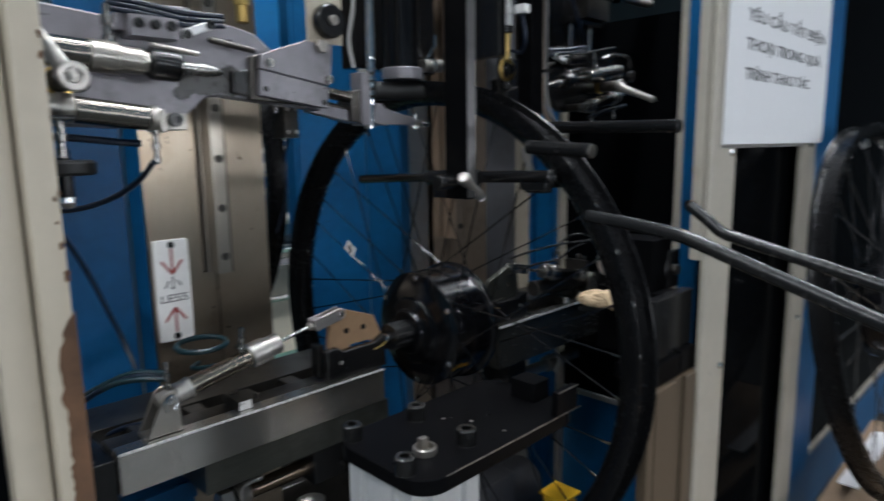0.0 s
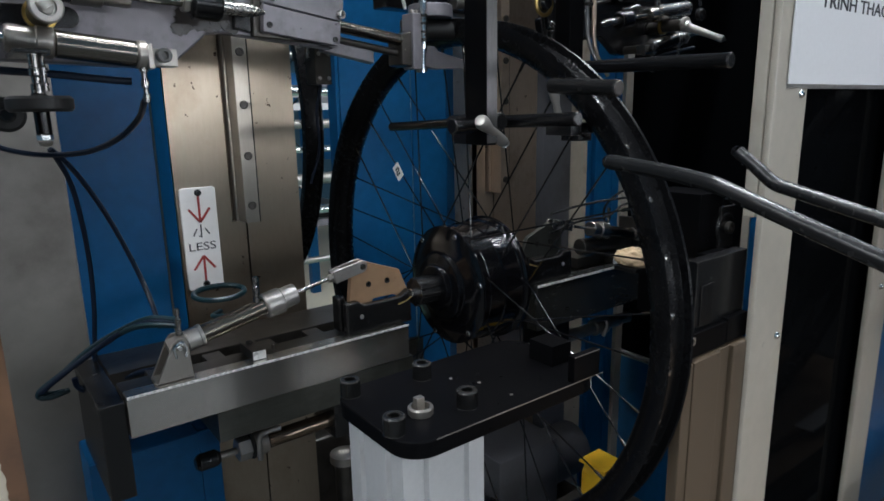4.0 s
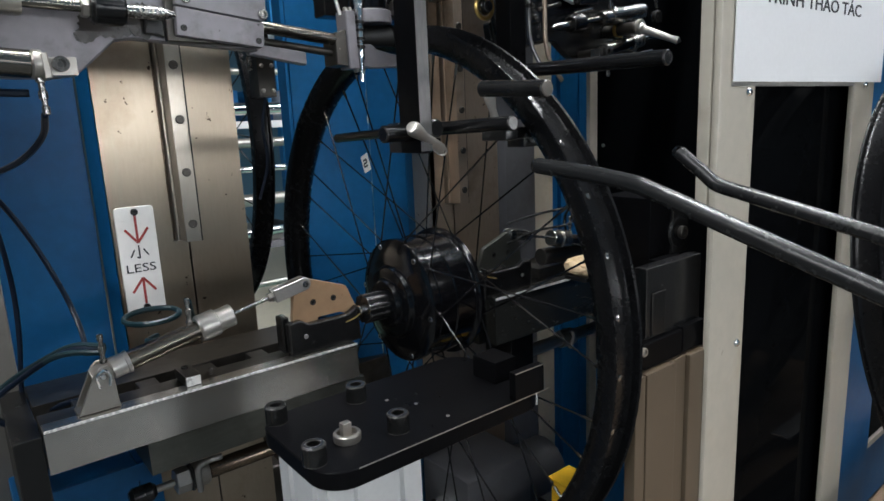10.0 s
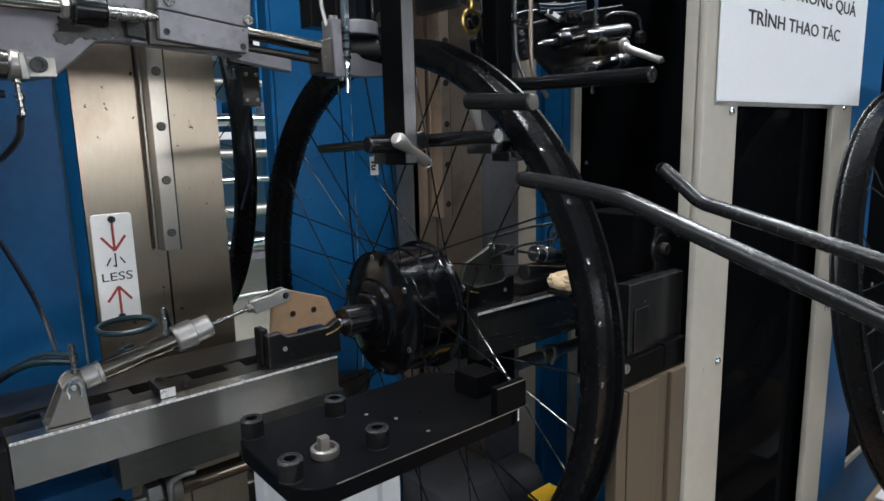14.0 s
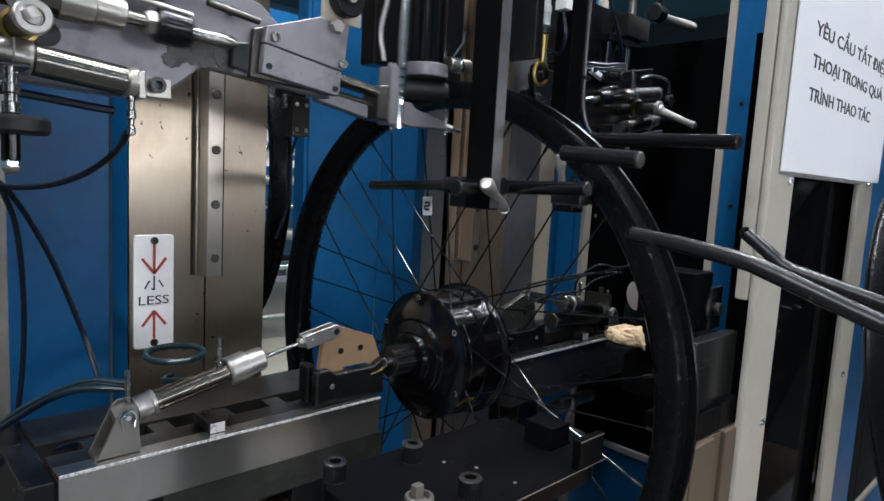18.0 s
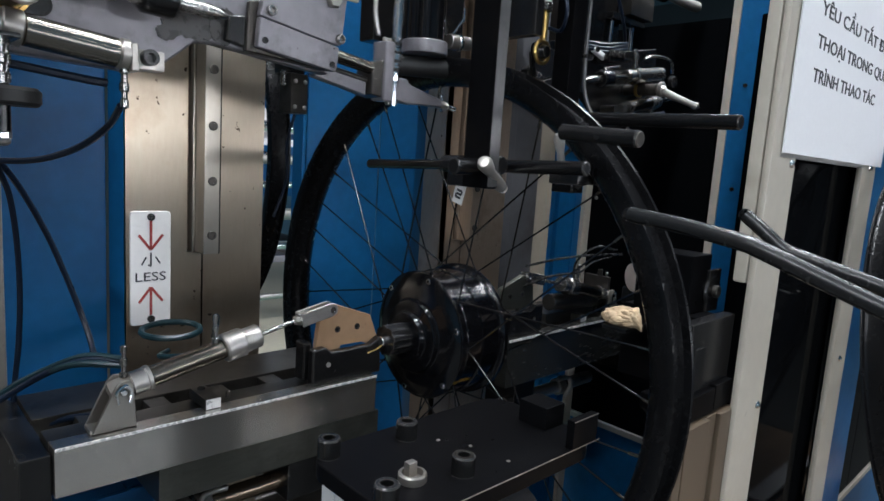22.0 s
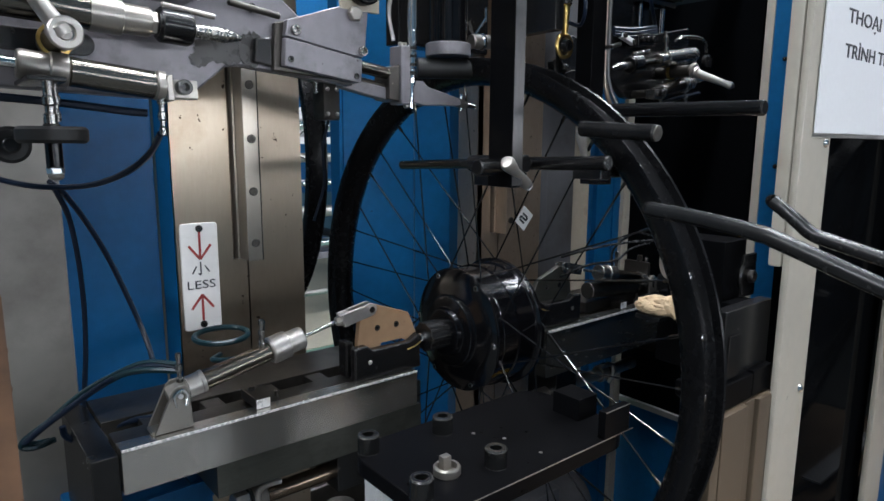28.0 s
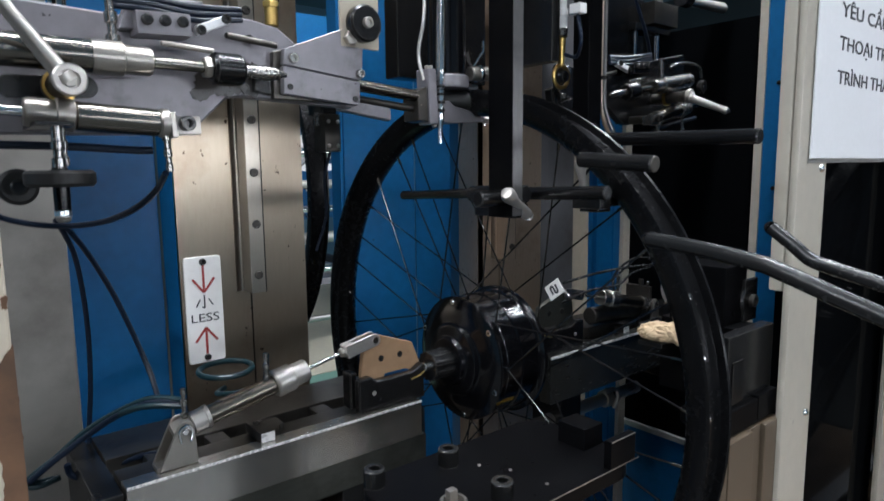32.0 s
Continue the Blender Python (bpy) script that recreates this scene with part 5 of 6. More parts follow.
for k in range(4):
    z = 1.297 + 0.0085 * k
    part("dark_band", lathe([(0, 0.003), (0, 0.0051), (0.003, 0.0051), (0.003, 0.003)], (-0.1072 + 0.00017 * k, -0.014, z), (-0.107, -0.014, z + 1), 14), "black_oxide", spin, "black band")
part("air_hose", tube([(-0.128, -0.01, 1.33), (-0.130, -0.005, 1.36), (-0.118, 0.0, 1.40), (-0.116, 0.0, 1.46)], 0.0022, 8), "alloy", spin)

# pressing cylinder over the rim
press = thing("press_cylinder", (-0.045, 0.0, 1.62), "black press cylinder with a gray ring over the rim", "press cylinder")
part("barrel", rod((-0.046, 0.0, 1.336), (-0.046, 0.0, 1.62), 0.0215, 32), "hub_black", press)
part("gray_ring", rod((-0.046, 0.0, 1.3215), (-0.046, 0.0, 1.3355), 0.0255, 32), "arm_gray", press, "gray ring")
part("black_roller", rod((-0.075, 0.02, 1.309), (-0.01, -0.02, 1.309), 0.0115, 28), "rubber", press)
part("valve_body", rod((-0.020, -0.01, 1.340), (0.012, -0.01, 1.342), 0.008), "zinc", press)
part("valve_ring", rod((-0.008, -0.01, 1.3405), (-0.003, -0.01, 1.341), 0.0098), "chrome", press)
part("valve_stem", rod((-0.018, -0.014, 1.347), (-0.004, -0.016, 1.366), 0.0018), "chrome", press)
part("valve_tip", rod((-0.004, -0.016, 1.362), (-0.004, -0.016, 1.378), 0.0018), "chrome", press)

rodend = thing("rod_end", (0.042, -0.094, 1.42), "brass rod end hanging behind the black bar", "rod end")
part("neck", lathe([(0, 0), (0, 0.0028), (0.006, 0.0040), (0.030, 0.0048), (0.031, 0.0062), (0.031, 0)], (0.042, -0.094, 1.3435), (0.042, -0.094, 1.5), 18), "brass", rodend)
part("lock_nut", rod((0.042, -0.094, 1.3748), (0.042, -0.094, 1.384), 0.0072, 6), "nickel", rodend, "nickel lock nut")
part("upper_stem", lathe([(0, 0), (0, 0.0062), (0.012, 0.0062), (0.013, 0.0070), (0.020, 0.0070), (0.021, 0.0055), (0.2355, 0.0055), (0.2355, 0)], (0.042, -0.094, 1.3842), (0.042, -0.094, 1.6197), 18), "label_white", rodend, "pale upper stem")
part("eye", tube([(0.042 + 0.012 * math.sin(2 * math.pi * k / 10), -0.094, 1.332 + 0.012 * math.cos(2 * math.pi * k / 10)) for k in range(11)], 0.0023, 8), "brass", rodend)
part("black_ball", lathe([(-0.008, 0), (-0.007, 0.006), (0, 0.0088), (0.007, 0.006), (0.008, 0)], (0.042, -0.094, 1.332), (0.042, -0.2, 1.332), 16), "black_metal", rodend)

over = thing("head_frame", (0.05, -0.05, 1.75), "dark machine head over the wheel", "machine head")
part("cross_beam", box(-0.50, 0.60, -0.150, -0.115, 1.62, 1.64, 0.003), "black_metal", over)
part("cross_beam", box(-0.50, 0.60, -0.015, 0.025, 1.62, 1.64, 0.003), "black_metal", over)
part("cross_beam", box(-0.50, 0.60, 0.09, 0.12, 1.62, 1.66, 0.003), "black_metal", over)
part("head_plate", box(-0.05, 0.10, 0.09, 0.119, 1.345, 1.62, 0.003), "black_metal", over)
part("side_plate", box(0.015, 0.028, -0.104, -0.03, 1.345, 1.62, 0.002), "black_oxide", over)
part("back_plate", box(0.322, 0.425, 0.10, 0.119, 1.405, 1.62, 0.002), "black_metal", over)
part("slide_block", box(0.322, 0.425, 0.055, 0.0995, 1.405, 1.50, 0.002), "black_metal", over)
part("slide_plate", box(0.38, 0.478, 0.04, 0.0545, 1.448, 1.459, 0.001), "black_oxide", over)
part("clamp_block", box(0.415, 0.485, 0.03, 0.0545, 1.4595, 1.495, 0.0015), "dark_steel", over, "worn dark clamp block")
part("clamp_stem", rod((0.445, 0.042, 1.4955), (0.445, 0.042, 1.6195), 0.006), "zinc", over)
for xx in (0.393, 0.456):
    part("guide_post", rod((xx, 0.05, 1.365), (xx, 0.05, 1.4475), 0.0038), "chrome", over, "bright guide post")
part("back_bracket", box(0.030, 0.085, -0.032, -0.022, 1.372, 1.62, 0.001), "beige", over, "beige bracket plate")
for z in (1.386, 1.41, 1.43):
    part("connector", box(0.004, 0.0145, -0.150, -0.136, z, z + 0.010, 0.001), "label_white", over, "small white connector")
part("cable", tube([(0.009, -0.143, 1.385), (0.006, -0.15, 1.36), (0.012, -0.14, 1.345), (0.018, -0.12, 1.35)], 0.002, 8), "hose", over)
part("air_line", tube([(0.232, -0.008, 1.62), (0.232, -0.008, 1.36), (0.234, -0.008, 1.31), (0.242, -0.010, 1.285), (0.262, -0.012, 1.262)], 0.0033, 8), "stained_steel", over, "gray air line")
part("cable", tube([(0.30, 0.02, 1.62), (0.305, 0.0, 1.50), (0.33, -0.01, 1.43), (0.36, 0.0, 1.40)], 0.0026, 8), "hose", over)
part("lever_hub", rod((0.440, 0.0, 1.497), (0.462, 0.0, 1.497), 0.014), "black_metal", over)
part("lever_post", rod((0.450, 0.0, 1.50), (0.450, 0.0, 1.6195), 0.007), "black_metal", over)
lever(over, (0.462, 0.0, 1.4945), (0.579, 0.0, 1.499), 0.0065, 0.0085)

# upright guide rods, brass elbow and knob behind the gray arm
for nm, xx, yy in (("guide_rod", -0.471, 0.0), ("guide_rod", -0.431, 0.0)):
    g = thing("guide_rod", (xx, yy, 1.62), "upright chromed guide rod behind the gray arm", "guide rod", "upright guide rods")
    part("bar", rod((xx, yy, 1.34), (xx, yy, 1.6195), 0.0062), "chrome", g)
    part("collar", rod((xx, yy, 1.332), (xx, yy, 1.345), 0.0105), "black_oxide", g)
elb = thing("brass_elbow", (-0.275, -0.02, 1.62), "brass air elbow on a pale tube", "fitting")
part("body", rod((-0.262, -0.01, 1.362), (-0.262, -0.01, 1.39), 0.0062), "brass", elb)
part("nut", rod((-0.262, -0.01, 1.378), (-0.262, -0.01, 1.384), 0.008, 6), "brass", elb)
part("tube", rod((-0.262, -0.01, 1.39), (-0.262, -0.01, 1.6195), 0.005), "label_white", elb)
kn = thing("round_knob", (-0.191, -0.04, 1.363), "black round knob with a bright screw on a bracket", "knob")
part("disc", lathe([(0, 0), (0, 0.015), (0.002, 0.017), (0.010, 0.017), (0.012, 0.015), (0.012, 0)], (-0.191, -0.048, 1.366), (-0.191, -0.2, 1.366), 26), "black_metal", kn)
part("screw", cap_screw((-0.191, -0.060, 1.366), (0, -1, 0), 0.005, 0.004), "zinc", kn)
part("bracket", box(-0.212, -0.170, -0.0475, -0.044, 1.345, 1.6195, 0.001), "beige", kn, "beige bracket plate")

# ---- hand wheel hanging under the arm ----
hw = thing("hand_wheel", (-0.4535, -0.098, 1.235), "black hand wheel with a bright threaded end", "hand wheel")
part("disc", lathe([(0, 0), (0, 0.0185), (0.002, 0.0205), (0.0085, 0.0205), (0.0105, 0.0185), (0.0105, 0)], (-0.4535, -0.098, 1.2235), (-0.4535, -0.098, 1.3), 36), "rubber", hw)
part("hub", rod((-0.4535, -0.098, 1.207), (-0.4535, -0.098, 1.236), 0.005), "black_metal", hw)
part("stem", lathe([(0, 0), (0, 0.0042), (0.006, 0.0042), (0.007, 0.0030), (0.011, 0.0030), (0.012, 0.0042), (0.0165, 0.0042), (0.0175, 0.0034), (0.0265, 0.0034), (0.0265, 0)], (-0.4535, -0.098, 1.2355), (-0.4535, -0.098, 1.3), 16), "nickel", hw, "bright stepped stem")
part("bright_nut", rod((-0.4535, -0.098, 1.2035), (-0.4535, -0.098, 1.209), 0.0052, 6), "bright_chrome", hw)
part("tip", lathe([(0, 0), (0.0006, 0.003), (0.002, 0.0044), (0.0035, 0.0046), (0.0035, 0)], (-0.4535, -0.098, 1.1998), (-0.4535, -0.098, 1.3), 14), "zinc", hw)
part("mount", box(-0.4645, -0.4425, -0.098, -0.034, 1.262, 1.2655, 0.001), "black_oxide", hw)

# ---- roller unit beside the near rim ----
unit = thing("roller_unit", (0.11, -0.27, 0.97), "black roller unit with a bolted boss on a beige column", "roller unit")
part("upper_block", box(0.105, 0.150, -0.262, -0.20, 1.065, 1.128, 0.002), "black_plate", unit)
part("boss_plate", box(0.140, 0.168, -0.266, -0.2625, 1.066, 1.112, 0.001), "black_oxide", unit)
part("boss", lathe([(0, 0), (0, 0.0175), (0.006, 0.0175), (0.008, 0.016), (0.008, 0)], (0.152, -0.2585, 1.088), (0.152, -0.4, 1.088), 26), "black_metal", unit)
part("boss_screw", cap_screw((0.154, -0.2665, 1.088), (0, -1, 0), 0.0068, 0.005), "dark_steel", unit)
part("front_plate", box(0.054, 0.1485, -0.2935, -0.28, 1.0, 1.070, 0.0015), "black_oxide", unit, "thin black cover plate")
part("inner_plate", box(0.062, 0.084, -0.295, -0.294, 1.002, 1.045, 0.0005), "black_metal", unit)
part("body", box(0.105, 0.1485, -0.2795, -0.19, 0.985, 1.066, 0.002), "black_plate", unit)
part("lower_box", box(0.108, 0.1485, -0.300, -0.262, 0.975, 1.002, 0.0015), "black_plate", unit)
part("foot", prism([(0.03, 1.0), (0.03, 0.985), (0.045, 0.974), (0.107, 0.974), (0.107, 1.0)], "y", -0.300, -0.26, 0.001), "black_plate", unit)
part("screw", cap_screw((0.040, -0.300, 0.994), (0, -1, 0), 0.0045, 0.003), "zinc", unit)
part("rear_arm", box(0.100, 0.139, -0.1985, -0.165, 1.040, 1.0545, 0.001), "black_oxide", unit)
boxcol = thing("box_column", (0.1, -0.27, 0), "tan painted folded steel column under the black unit", "machine column")
part("face", box(0.020, 0.0357, -0.307, -0.295, 0, 0.9735, 0.0015), "tan", boxcol)
part("face", box(0.0377, 0.0868, -0.307, -0.295, 0, 0.9735, 0.0015), "tan", boxcol)
part("groove", box(0.0358, 0.0376, -0.302, -0.296, 0, 0.9730, 0), "tan", boxcol)
part("groove", box(0.0869, 0.0899, -0.302, -0.296, 0, 0.9730, 0), "tan", boxcol)
part("recess", box(0.090, 0.1105, -0.3025, -0.295, 0, 0.9735, 0.001), "tan", boxcol)
part("side", box(0.111, 0.1485, -0.307, -0.295, 0, 0.9735, 0.003), "tan", boxcol)

# rag and pale roller
ragm = bmesh.new()
bmesh.ops.create_icosphere(ragm, subdivisions=5, radius=1.0)
lay, thick = Vector((0.50, -0.866, 0)), Vector((0.866, 0.50, 0))
for v in ragm.verts:
    c = v.co.copy()
    fold = noise.noise(Vector((c.x * 1.6, c.y * 2.2, c.z * 1.5))) * 0.22 + abs(noise.noise(Vector((c.x * 4.5, c.y * 5.0, c.z * 3.0)))) * 0.22 + noise.noise(c * 11.0) * 0.05
    flat = 0.0125 if c.z > 0 else 0.0065
    droop = 0.020 * max(0.0, c.x - 0.4) ** 1.3
    v.co = Vector((0.060, -0.217, 1.0580)) + (lay * (math.copysign(abs(c.x) ** 0.8, c.x) * 0.0195) + thick * (c.y * 0.014)) * (1 + fold) + Vector((0, 0, c.z * flat * (1 + fold) - droop))
solid("rag", ragm, "cloth", "crumpled soiled cotton rag on the black unit", "rag", base=(0.06, -0.217, 1.05))
knob = thing("pale_roller", (0.165, -0.195, 1.073), "pale rubber roller lying behind the black unit", "roller")
part("roller", lathe([(0, 0), (0, 0.0145), (0.0012, 0.0165), (0.070, 0.0165), (0.072, 0.0145), (0.072, 0)], (0.135, -0.179, 1.0885), (0.20, -0.2115, 1.0925), 30), "disc_pale", knob)
part("stem", rod((0.199, -0.211, 1.0924), (0.225, -0.224, 1.094), 0.006), "black_oxide", knob)
part("roller_bed", box(0.140, 0.215, -0.1985, -0.165, 1.055, 1.0755, 0.001), "black_oxide", unit)

part("rag_rest", box(0.046, 0.104, -0.228, -0.200, 1.0465, 1.0515, 0.001), "black_metal", unit)

# cables round the far clamp
cb = thing("air_hose", (0.2, -0.02, 1.06), "thin black air hoses over the far clamp", "hose")
part("line", tube([(0.14, -0.02, 1.075), (0.20, -0.03, 1.083), (0.26, -0.04, 1.086), (0.33, -0.05, 1.085)], 0.0018, 8), "rod_black", cb)
part("line", tube([(0.15, -0.01, 1.045), (0.20, -0.02, 1.057), (0.25, -0.03, 1.06), (0.30, -0.02, 1.07), (0.35, -0.02, 1.075)], 0.0018, 8), "rod_black", cb)
part("line", tube([(0.285, 0.0, 1.03), (0.27, -0.01, 1.07), (0.29, -0.03, 1.095), (0.33, -0.04, 1.09)], 0.0018, 8), "rod_black", cb)

bk = thing("round_knob", (-0.471, -0.03, 1.222), "black rubber knob behind the hand wheel", "knob")
part("disc", lathe([(0, 0), (0, 0.011), (0.002, 0.0135), (0.010, 0.0135), (0.012, 0.011), (0.012, 0)], (-0.468, 0.0, 1.222), (-0.468, -0.3, 1.222), 28), "rubber", bk)
part("hub", rod((-0.468, -0.014, 1.222), (-0.468, -0.018, 1.222), 0.006), "black_metal", bk)
part("stem", rod((-0.468, 0.0, 1.222), (-0.468, 0.165, 1.222), 0.007), "black_metal", bk)

# ---- hoses by the beige post ----
h1 = thing("air_hose", (-0.44, 0.1, 1.0), "long black air hoses looping down to the cylinder", "hose", "air hoses")
part("line", tube([(-0.378, -0.062, 1.231), (-0.377, -0.030, 1.217), (-0.386, 0.000, 1.202), (-0.400, 0.040, 1.190), (-0.417, 0.070, 1.185), (-0.441, 0.090, 1.185), (-0.464, 0.110, 1.190), (-0.483, 0.120, 1.199)], 0.0026, 8), "hose", h1)
part("line", tube([(-0.431, 0.100, 1.189), (-0.424, 0.110, 1.176), (-0.415, 0.120, 1.152), (-0.409, 0.130, 1.111), (-0.406, 0.140, 1.062), (-0.408, 0.140, 1.014), (-0.413, 0.135, 0.974), (-0.417, 0.130, 0.928), (-0.417, 0.130, 0.858)], 0.0026, 8), "hose", h1)
part("line", tube([(-0.431, 0.100, 1.189), (-0.420, 0.110, 1.178), (-0.402, 0.125, 1.151), (-0.383, 0.130, 1.111), (-0.365, 0.130, 1.060), (-0.357, 0.110, 1.023), (-0.357, 0.080, 0.997)], 0.0026, 8), "hose", h1)
h2 = thing("air_hose", (-0.44, 0.08, 0.96), "bundle of teal and black hoses coiled by the post", "hose", "air hoses")
part("line", tube([(-0.350, 0.030, 1.011), (-0.372, 0.050, 1.011), (-0.388, 0.070, 1.005), (-0.405, 0.090, 0.991), (-0.429, 0.100, 0.974), (-0.457, 0.100, 0.958), (-0.470, 0.100, 0.951), (-0.473, 0.100, 0.944), (-0.463, 0.100, 0.941), (-0.446, 0.105, 0.942)], 0.003, 8), "teal_hose", h2)
part("line", tube([(-0.349, 0.030, 1.017), (-0.372, 0.060, 1.015), (-0.397, 0.090, 0.998), (-0.424, 0.100, 0.982), (-0.449, 0.100, 0.964), (-0.468, 0.100, 0.952), (-0.464, 0.105, 0.943), (-0.450, 0.110, 0.940)], 0.003, 8), "teal_hose", h2)
part("line", tube([(-0.349, 0.030, 1.014), (-0.371, 0.055, 1.013), (-0.396, 0.080, 0.999), (-0.422, 0.095, 0.980), (-0.453, 0.095, 0.962), (-0.472, 0.095, 0.949)], 0.003, 8), "hose", h2)
part("line", tube([(-0.441, 0.090, 0.959), (-0.439, 0.090, 0.949), (-0.430, 0.085, 0.943), (-0.416, 0.080, 0.943), (-0.399, 0.075, 0.952), (-0.381, 0.070, 0.956), (-0.363, 0.060, 0.957)], 0.003, 8), "hose", h2)
h3 = thing("air_hose", (-0.24, 0.06, 1.0), "teal hose coil behind the cylinder", "hose", "air hoses")
part("line", tube([(-0.271, 0.016, 1.048), (-0.262, 0.04, 1.026), (-0.25, 0.07, 1.012), (-0.235, 0.09, 1.004), (-0.22, 0.085, 1.005), (-0.222, 0.065, 1.006), (-0.25, 0.055, 1.003), (-0.28, 0.06, 1.0), (-0.30, 0.08, 0.997), (-0.285, 0.10, 0.995)], 0.0028, 8), "teal_hose", h3)

part("coil", tube([(-0.296 + 0.027 * math.cos(2 * math.pi * k / 12), 0.062 + 0.022 * math.sin(2 * math.pi * k / 12), 1.028 + 0.002 * math.sin(2 * math.pi * k / 12)) for k in range(13)], 0.003, 8), "teal_hose", h3)

# ---- wheels waiting at the next machine ----
def loose_wheel(base, label, R=0.285, turn=0.0, lean=0.0):
    b = Vector(base)
    w = thing("bicycle_wheel", (b.x, b.y, b.z - R), label, "bicycle wheel", "waiting wheels")
    ax0, ax1 = b + Vector((-1, 0, 0)), b
    prof = [(1 - 0.015, R), (1 - 0.013, R - 0.001), (1 - 0.0125, R - 0.007), (1 - 0.009, R - 0.009), (1 + 0.009, R - 0.009), (1 + 0.0125, R - 0.007), (1 + 0.013, R - 0.001), (1 + 0.015, R), (1 + 0.0155, R - 0.005), (1 + 0.0145, R - 0.013), (1 + 0.009, R - 0.0215), (1 - 0.009, R - 0.0215), (1 - 0.0145, R - 0.013), (1 - 0.0155, R - 0.005)]
    part("rim", lathe(prof, ax0, ax1, 96, closed=True), "rim_black", w)
    part("hub", lathe([(1 - 0.05, 0), (1 - 0.05, 0.016), (1 - 0.03, 0.02), (1 - 0.029, 0.074), (1 - 0.02, 0.076), (1 - 0.018, 0.066), (1 + 0.022, 0.067), (1 + 0.024, 0.077), (1 + 0.032, 0.076), (1 + 0.04, 0.05), (1 + 0.05, 0.016), (1 + 0.05, 0)], ax0, ax1, 48), "hub_black", w)
    for k in range(36):
        a = 2 * math.pi * k / 36
        h = a + (0.5 if (k // 2) % 2 else -0.5)
        x = -0.024 if k % 2 else 0.028
        part("spoke", rod(b + Vector((x, 0.07 * math.sin(h), 0.07 * math.cos(h))), b + Vector((x * 0.1, (R - 0.022) * math.sin(a), (R - 0.022) * math.cos(a))), 0.001, 5, 0.0002), "black_oxide", w)
        part("nipple", rod(b + Vector((x * 0.14, (R - 0.036) * math.sin(a), (R - 0.036) * math.cos(a))), b + Vector((x * 0.1, (R - 0.022) * math.sin(a), (R - 0.022) * math.cos(a))), 0.0022, 6, 0.0004), "zinc", w)
    w.matrix_world = Matrix.Translation(w.location) @ Matrix.Translation((0, 0, R)) @ Matrix.Rotation(radians(turn), 4, "Z") @ Matrix.Rotation(radians(lean), 4, "Y") @ Matrix.Translation((0, 0, -R))
    return w


loose_wheel((0.624, -0.416, 0.974), "black spoked wheel with a hub motor standing on cardboard", 0.298, 85.6, 11.8)
loose_wheel((0.665, -0.492, 0.974), "black spoked wheel with a hub motor standing on cardboard", 0.298, 85.6, 11.8)
cart = thing("work_cart", (0.6, -0.6, 0), "low steel cart piled with cardboard", "cart")
part("top", box(0.16, 1.10, -1.05, -0.335, 0.60, 0.622, 0.002), "dark_steel", cart)
for x in (0.19, 1.07):
    for y in (-1.02, -0.365):
        part("leg", box(x - 0.015, x + 0.015, y - 0.015, y + 0.015, 0, 0.5995, 0.002), "dark_steel", cart)
cardb = thing("cardboard_box", (0.55, -0.6, 0.622), "flattened brown cardboard under the waiting wheels", "cardboard")
part("sheet", prism([(0.20, -0.95), (0.98, -0.93), (0.96, -0.345), (0.21, -0.36)], "z", 0.6222, 0.655, 0.002), "card", cardb)
part("sheet", prism([(0.29, -0.80), (0.95, -0.78), (0.95, -0.38), (0.32, -0.40)], "z", 0.6555, 0.672, 0.002), "card", cardb)
part("white_sheet", prism([(0.58, -0.40), (0.86, -0.40), (0.84, -0.37), (0.58, -0.37)], "z", 0.6725, 0.676, 0.0005), "paper", cardb, "white paper sheet")

# ---- low machine parts seen through the wheel ----
mot = thing("drive_motor", (0.2, 0.1, 0.0), "gray geared motor on the machine base", "motor")
part("base", box(0.02, 0.36, 0.02, 0.30, 0.0, 0.50, 0.003), "dark_steel", mot)
part("gearbox", box(0.12, 0.26, 0.06, 0.18, 0.5005, 0.66, 0.008), "cover_gray", mot)
part("motor", rod((0.262, 0.12, 0.58), (0.36, 0.12, 0.58), 0.05), "cover_gray", mot)
part("shaft", rod((0.10, 0.12, 0.60), (0.121, 0.12, 0.60), 0.014), "chrome", mot)
yb = thing("plastic_box", (0.27, -0.06, 0.62), "yellow plastic box on the machine base", "box")
part("body", prism([(0.196, 0.61), (0.196, 0.668), (0.206, 0.682), (0.230, 0.682), (0.240, 0.668), (0.240, 0.61)], "y", -0.085, -0.040, 0.004), "yellow", yb)
part("lid", box(0.194, 0.242, -0.087, -0.038, 0.6825, 0.687, 0.001), "yellow", yb)
ped = thing("pedestal", (0.225, -0.06, 0), "dark steel pedestal under the yellow box", "pedestal")
part("column", box(0.17, 0.28, -0.11, -0.01, 0, 0.6095, 0.003), "dark_steel", ped)
lowl = thing("machine_cover", (-0.3, 0.1, 0), "low blue machine base under the clamp beam", "machine cover", "blue machine panels")
part("sheet", box(-0.44, -0.325, 0.10, 0.188, 0, 0.855, 0.003), "blue", lowl)
part("edge", box(-0.3245, -0.30, 0.104, 0.188, 0, 0.855, 0.003), "blue", lowl)
part("lip", box(-0.44, -0.30, 0.096, 0.0995, 0.835, 0.855, 0.001), "blue", lowl)

# added dark blocks that hide the bright floor below the beams
mb = thing("gear_case", (-0.07, 0.27, 0), "dark steel blocks added behind the fixture table to fill the base", "gear case")
part("body", box(-0.298, 0.165, 0.305, 0.345, 0, 0.80, 0.003), "dark_steel", mb)
part("cover", box(-0.135, 0.0, 0.215, 0.3045, 0, 0.72, 0.004), "dark_steel", mb)
